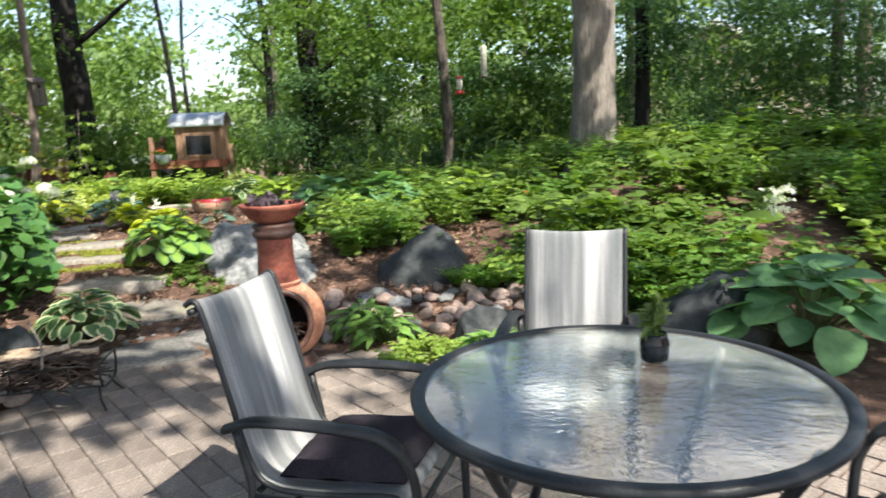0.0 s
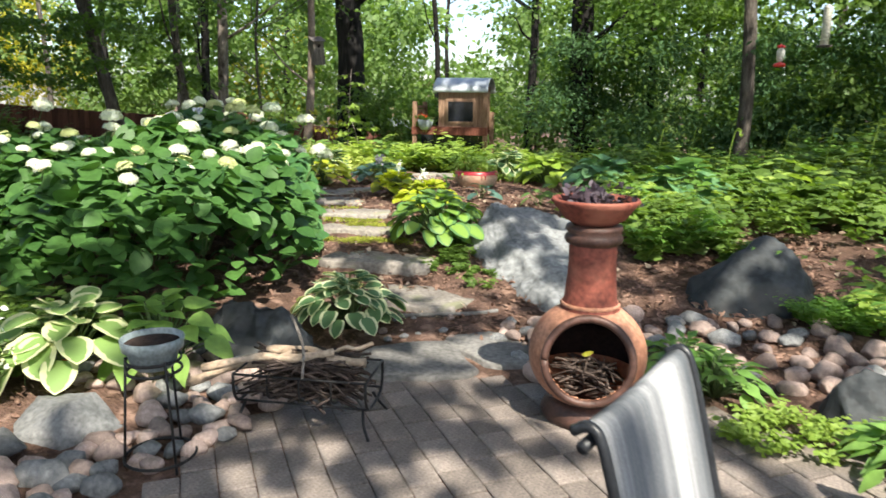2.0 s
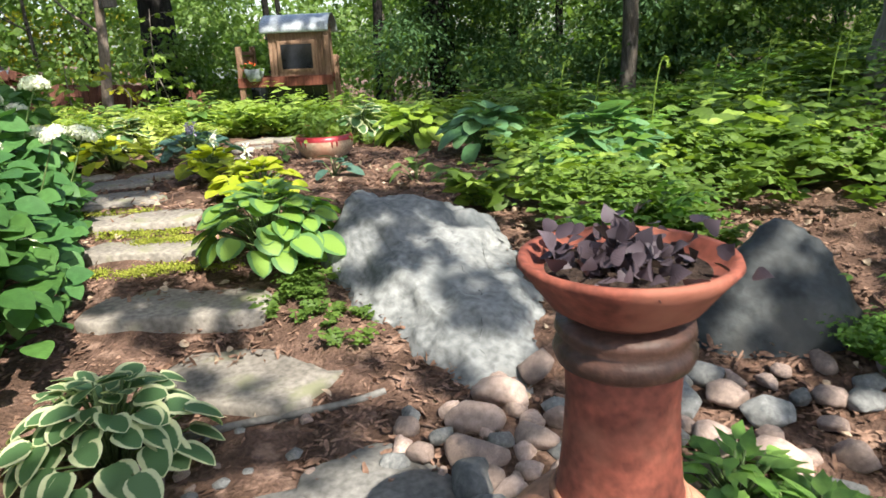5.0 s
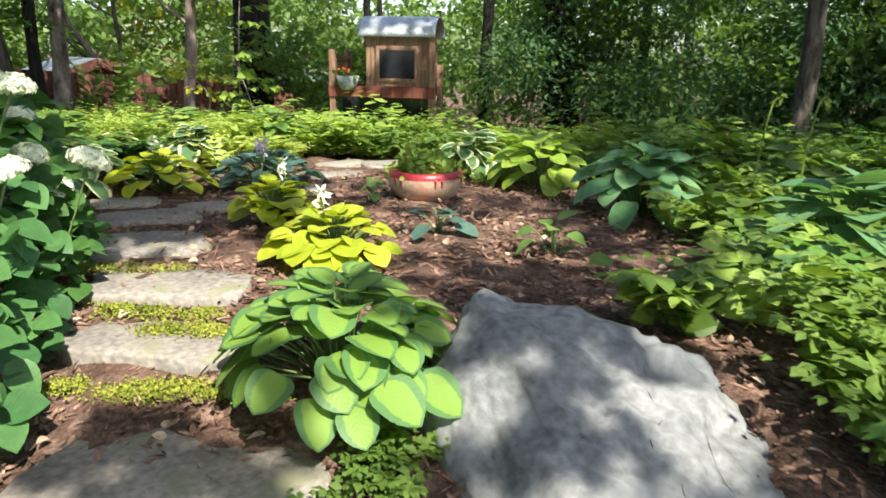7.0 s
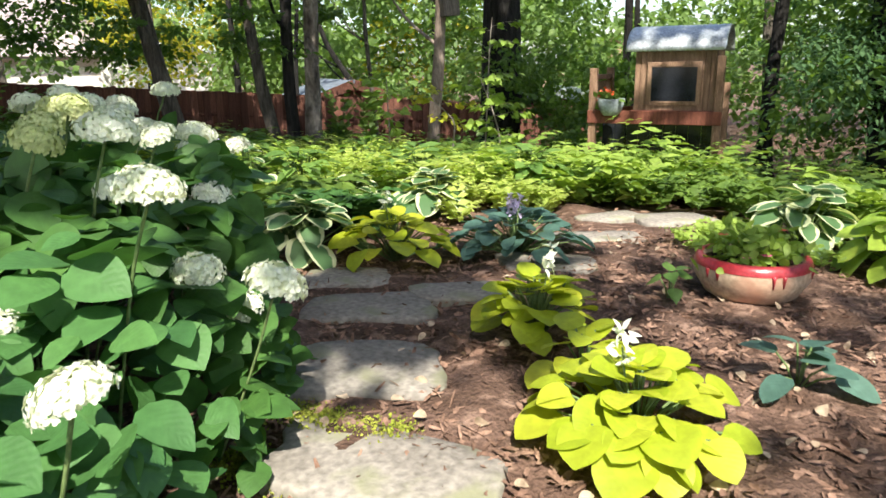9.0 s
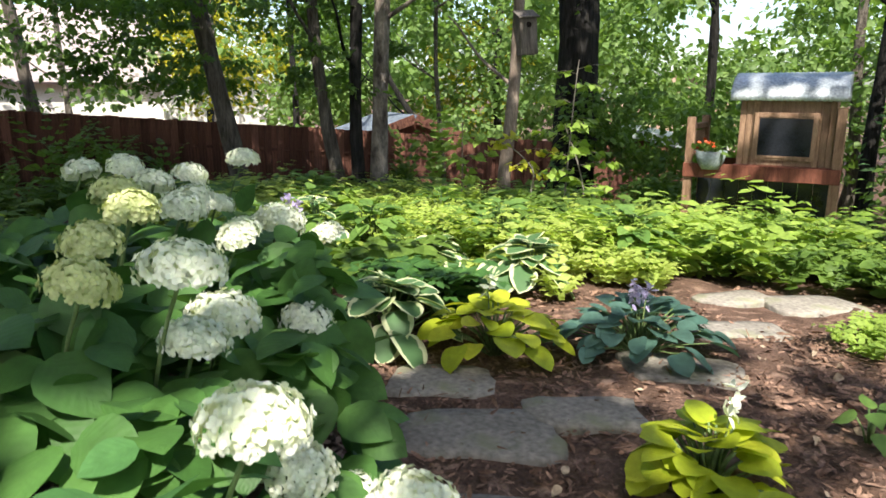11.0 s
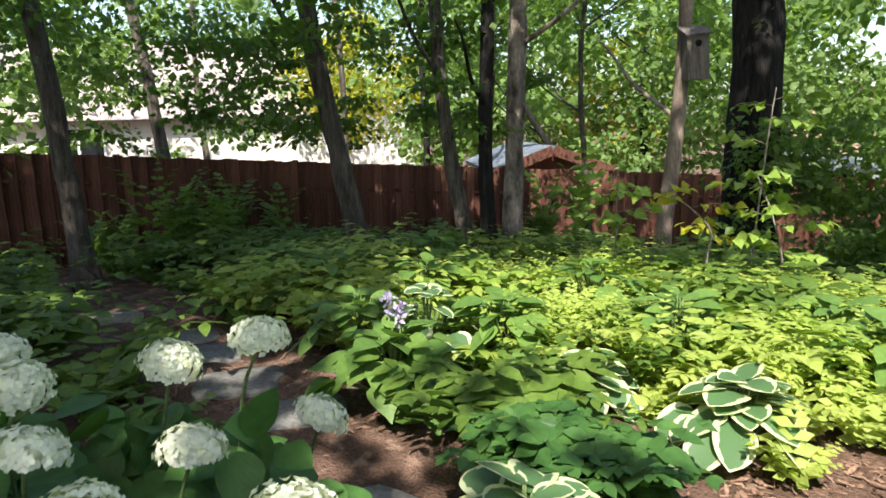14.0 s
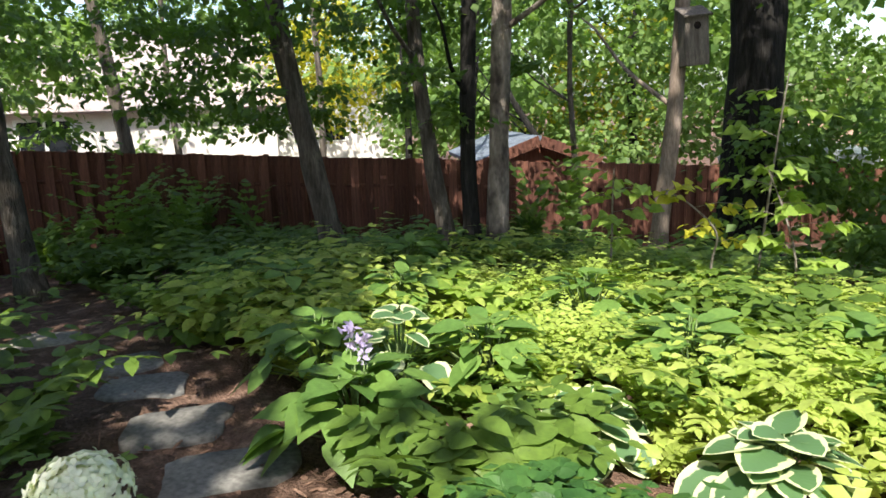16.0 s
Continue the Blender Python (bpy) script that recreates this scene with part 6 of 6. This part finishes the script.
cover("groundcover", 110, left_field, 25, M_COVERLIGHT, "broad green leaves in the far border", (0.25, 0.5), 8, 0.13, 6, shape="mid", bounds=FIELD, width=0.34, thin=-0.05)
SHADE = (-16.5, -6.4, 5.0, 15.5)


def shade_bed(x, y):
    return x < -6.6 and (y > 9.3 or y < 8.3) and y > 6.4 and hyd_edge(x, y) < -0.1


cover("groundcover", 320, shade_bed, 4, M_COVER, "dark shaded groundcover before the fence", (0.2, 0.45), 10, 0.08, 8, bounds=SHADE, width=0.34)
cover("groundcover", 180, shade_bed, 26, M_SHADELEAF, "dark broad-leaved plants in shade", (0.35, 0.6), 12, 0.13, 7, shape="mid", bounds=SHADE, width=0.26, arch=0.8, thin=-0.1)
cover("groundcover", 150, lambda x, y: y > 11.2 and x > -5.2, 5, M_COVER, "leafy green plants before the coop", (0.3, 0.6), 10, 0.08, 8, bounds=(-6.5, -1.0, 11.0, 15.5), width=0.36, gap=0.35)
cover("groundcover", 70, lambda x, y: y > 11.2 and x > -6.2, 27, M_COVERLIGHT, "long-leaved pale plants before the coop", (0.4, 0.8), 12, 0.12, 6, shape="mid", bounds=(-6.5, -1.0, 11.0, 14.0), width=0.22, gap=0.35, thin=0.0)
cover("groundcover", 38, lambda x, y: abs(x + 1.95) < 0.3 and 5.9 < y < 7.0 and x < -1.3 - 0.7 * (y - 5.6) + 0.15, 6, M_COVER, "small self-sown herbs at the foot of the boulder", (0.1, 0.22), 9, 0.035, 6, bounds=(-2.3, -1.2, 5.7, 7.0), gap=0.4)
cover("groundcover", 40, lambda x, y: True, 7, M_COVER, "leafy clump beside the large boulder", (0.2, 0.42), 9, 0.07, 7, bounds=(-0.75, 0.1, 6.9, 7.7))
cover("groundcover", 34, lambda x, y: True, 8, M_COVERLIGHT, "fresh green seedlings at the patio edge", (0.06, 0.15), 8, 0.035, 6, bounds=(0.2, 1.3, 4.35, 4.75), gap=0.2)
cover("groundcover", 26, lambda x, y: True, 9, M_FERN, "feathery tuft beside the dark boulder", (0.12, 0.25), 12, 0.03, 6, bounds=(0.55, 0.95, 6.0, 6.3))
cover("groundcover", 90, lambda x, y: x < -3.1, 10, M_COVER, "leafy green annuals beside the cobbles", (0.2, 0.42), 9, 0.06, 7, bounds=(-4.6, -3.0, 2.0, 3.9))
cover("groundcover", 60, lambda x, y: True, 11, M_COVERLIGHT, "pale lacy groundcover beside the path", (0.06, 0.16), 10, 0.04, 6, bounds=(-3.9, -2.6, 10.4, 11.6), gap=0.3)
cover("groundcover", 26, lambda x, y: (x + 6.15) ** 2 + (y - 9.6) ** 2 < 0.12, 15, M_HYD, "dark leafy clump beside the cream-edged hosta", (0.3, 0.5), 10, 0.1, 6, shape="mid", bounds=(-6.6, -5.7, 9.2, 10.0), width=0.36, gap=0.3)
cover("climbing_vine", 8, lambda x, y: True, 13, M_COVER, "leafy vine and shrub at the fence", (0.9, 1.7), 16, 0.1, 7, arch=0.15, bounds=(-11.4, -10.2, 13.6, 14.6), width=0.4)
cover("climbing_vine", 16, lambda x, y: True, 14, M_COVER, "leafy vine against the fence boards", (1.0, 2.0), 16, 0.1, 7, arch=0.2, bounds=(-15.6, -13.5, 8.6, 12.0), width=0.4)


def sapling(x, y, trunk, twigs, leaf, mat, label, seed):
    """A thin stem with arching twigs, each carrying a fan of broad leaves."""
    rr = random.Random(seed)
    ob = thing("sapling", pose(x, y, up_at(x, y)), label, "tree", "saplings before the fence")
    run = curve([Vector(p) for p in trunk], 6)
    part("stem", tube(run, [0.014 - 0.009 * i / len(run) for i in range(len(run))], 6), M_BARKPALE, ob)
    for k in range(twigs):
        p = run[int(len(run) * (0.4 + 0.58 * k / twigs))]
        a = k * 2.4 + rr.uniform(-0.4, 0.4)
        l = rr.uniform(0.2, 0.42)
        d = Vector((math.cos(a) * l, math.sin(a) * l, rr.uniform(-0.02, 0.1)))
        tw = part("twig", tube([p, p + d * 0.5 + Vector((0, 0, 0.03)), p + d], 0.003, 5), M_BARKPALE, ob)
        m_ = 11
        f = np.linspace(0.3, 1.05, m_)
        P = np.array(p) + np.outer(f, np.array(d)) + RNG.normal(size=(m_, 3)) * (0.04, 0.04, 0.02)
        aa = a + np.where(np.arange(m_) % 2, 1, -1) * RNG.uniform(0.4, 1.3, m_)
        part("leaves", leaf_cloud("leaves", P, np.stack([np.cos(aa), np.sin(aa), RNG.uniform(-0.45, 0.05, m_)], -1), rand_dirs(m_, 2.0), RNG.uniform(0.75, 1.25, m_) * leaf, leaf * 0.4, mat, "heart"), mat, tw)["kind"] = "stuff"
    return ob


sapling(-8.0, 13.35, [(0, 0, 0), (0.02, 0, 0.45), (0.12, -0.12, 0.75), (-0.05, -0.28, 1.0), (-0.28, -0.36, 1.12)], 6, 0.1, M_YELLOWLEAF, "bent pale sapling with yellow-green leaves", 1)
sapling(-7.85, 13.85, [(0, 0, 0), (0.05, 0, 0.6), (0.15, -0.1, 1.2), (0.25, -0.2, 1.75), (0.3, -0.22, 2.1)], 9, 0.11, M_COVERLIGHT, "sunlit maple sapling before the dark oak", 2)
sapling(-7.3, 13.4, [(0, 0, 0), (0.0, 0.05, 0.5), (-0.08, 0.0, 0.9), (-0.2, -0.1, 1.3)], 9, 0.12, M_COVERLIGHT, "smaller sunlit maple sapling with broad leaves", 3)
sapling(-8.75, 12.9, [(0, 0, 0), (0.04, 0, 0.5), (0.12, -0.1, 0.9), (0.25, -0.25, 1.25)], 8, 0.12, M_COVERLIGHT, "leafy young maple beside the tan trunk", 4)

# white flower spike and orange flowers in the left border
spk = thing("flower_spike", pose(-3.12, 3.02, up_at(-3.1, 3.0)), "white bushy flower spike beside the hydrangea", "flower")
q = np.stack([RNG.normal(0, 0.05, 220), RNG.normal(0, 0.05, 220), RNG.uniform(0.12, 0.55, 220)], -1)
part("floret_mass", leaf_cloud("floret_mass", q, rand_dirs(220, 0), rand_dirs(220, 0.5), 0.035, 0.014, M_WHITEPETAL, "oval"), M_WHITEPETAL, spk)["kind"] = "stuff"
part("stem", tube([(0, 0, 0), (0, 0, 0.55)], 0.005, 5), M_STEM, spk)
for k, (x_, y_, z_) in enumerate([(-3.3, 2.95, 0.34), (-3.12, 3.25, 0.22), (-2.95, 3.35, 0.22), (1.25, 7.6, 0.85), (-3.6, 5.05, 0.62)]):
    fl = thing("zinnia", pose(x_, y_, up_at(x_, y_)), "small orange-red flower among leaves", "flower", "orange-red flowers")
    aa = np.linspace(0, math.tau * 2, 18)
    h_ = max(0.15, z_ - up_at(x_, y_))
    part("petals", leaf_cloud("petals", np.zeros((18, 3)) + (0, 0, h_), np.stack([np.cos(aa), np.sin(aa), 0.2 + 0.4 * (np.arange(18) > 8)], -1), np.tile((0.0, 0.0, 1.0), (18, 1)), 0.03, 0.009, M_ORANGE, "oval"), M_ORANGE, fl)
    part("stem", tube([(0, 0, 0), (0.01, 0, h_)], 0.003, 5), M_STEM, fl)
# white plume by the right bed
tuft_field("white_plume", [(3.0, 5.2, 0.95), (3.02, 5.2, 1.02), (3.0, 5.22, 0.88)], 60, 0.04, M_WHITEPETAL, "white flower plume above broad hosta leaves", 0.045, 0.3, 0.2, category="flower")
for k in range(7):
    sx, sy = -0.9 + 0.42 * k + 0.1 * math.sin(k * 5), 9.6 + 0.5 * math.sin(k * 2.2)
    fl = thing("flower_stalk", pose(sx, sy, up_at(sx, sy)), "tall pale seed stalk above the bank", "plant", "pale stalks on the bank")
    part("stalk", tube(curve([(0, 0, 0), (0.01, 0, 0.5), (0.05, 0.02, 0.85), (0.1, 0.02, 0.9)], 4), 0.006, 5), M_COVERLIGHT, fl)
    q = np.stack([RNG.normal(0.1, 0.015, 12), RNG.normal(0.02, 0.015, 12), RNG.normal(0.88, 0.03, 12)], -1)
    part("bud", leaf_cloud("bud", q, rand_dirs(12, -0.3), rand_dirs(12, 1), 0.04, 0.012, M_COVERLIGHT, "oval"), M_COVERLIGHT, fl)["kind"] = "stuff"

# ---- patio paving ----
paving = thing("patio", pose(0, 0, 0, 0, 0, -45), "patio of grey-brown concrete pavers in running bond", "patio", kind="structure")
PW = 0.15
paver_me = []
LENGTHS = (0.15, 0.2, 0.225)
for ln_ in LENGTHS:
    bm = box(-ln_ / 2 + 0.0032, ln_ / 2 - 0.0032, -PW / 2 + 0.0018, PW / 2 - 0.0018, -0.06, 0, 0.005)
    me = to_mesh("paver", bm, False)
    me.materials.append(M_PAVER)
    paver_me.append(me)
turn = Matrix.Rotation(radians(-45), 3, "Z")
cells = []
rr = random.Random(31)
for j in range(-80, 80):
    run = -10.0 + rr.uniform(0, 0.2)
    ly = j * PW
    while run < 10:
        li = rr.choice((0, 1, 1, 2))
        lx = run + LENGTHS[li] / 2
        run += LENGTHS[li]
        w = turn @ Vector((lx, ly, 0))
        edge_y = 4.78 + 0.12 * math.sin(w.x * 2.0) - 0.55 * max(0.0, w.x - 0.15) - 0.75 * max(0.0, -1.05 - w.x)
        if w.x > 1.3:
            edge_y = 4.0 - 0.35 * (w.x - 1.3)
        if -2.0 - 0.05 * math.sin(w.y * 4) < w.x < 4.6 and -4.0 < w.y < edge_y:
            cells.append(((w.x + 0.7) ** 2 + (w.y - 3.3) ** 2, lx, ly, li))
cells.sort()
rest = bmesh.new()
rr = random.Random(8)
for k, (_, lx, ly, li) in enumerate(cells):
    m_ = pose(lx, ly, rr.uniform(-0.004, 0.003), rr.uniform(-0.5, 0.5), rr.uniform(-0.5, 0.5), rr.uniform(-0.6, 0.6))
    if k < 300:
        ob = new("paver", paver_me[li])
        ob.parent = paving
        ob.matrix_basis = m_
    else:
        hl_ = LENGTHS[li] / 2
        x0, x1, y0, y1 = -hl_ + 0.004, hl_ - 0.004, -PW / 2 + 0.003, PW / 2 - 0.003
        lo = [rest.verts.new(m_ @ Vector(p)) for p in ((x0, y0, -0.05), (x1, y0, -0.05), (x1, y1, -0.05), (x0, y1, -0.05))]
        hi = [rest.verts.new(m_ @ Vector((p[0] * 0.96, p[1] * 0.95, 0))) for p in ((x0, y0), (x1, y0), (x1, y1), (x0, y1))]
        rest.faces.new(hi)
        for a in range(4):
            rest.faces.new((lo[a], lo[(a + 1) % 4], hi[(a + 1) % 4], hi[a]))
if rest.verts:
    part("paver", rest, M_PAVER, paving, smooth=False)["kind"] = "stuff"
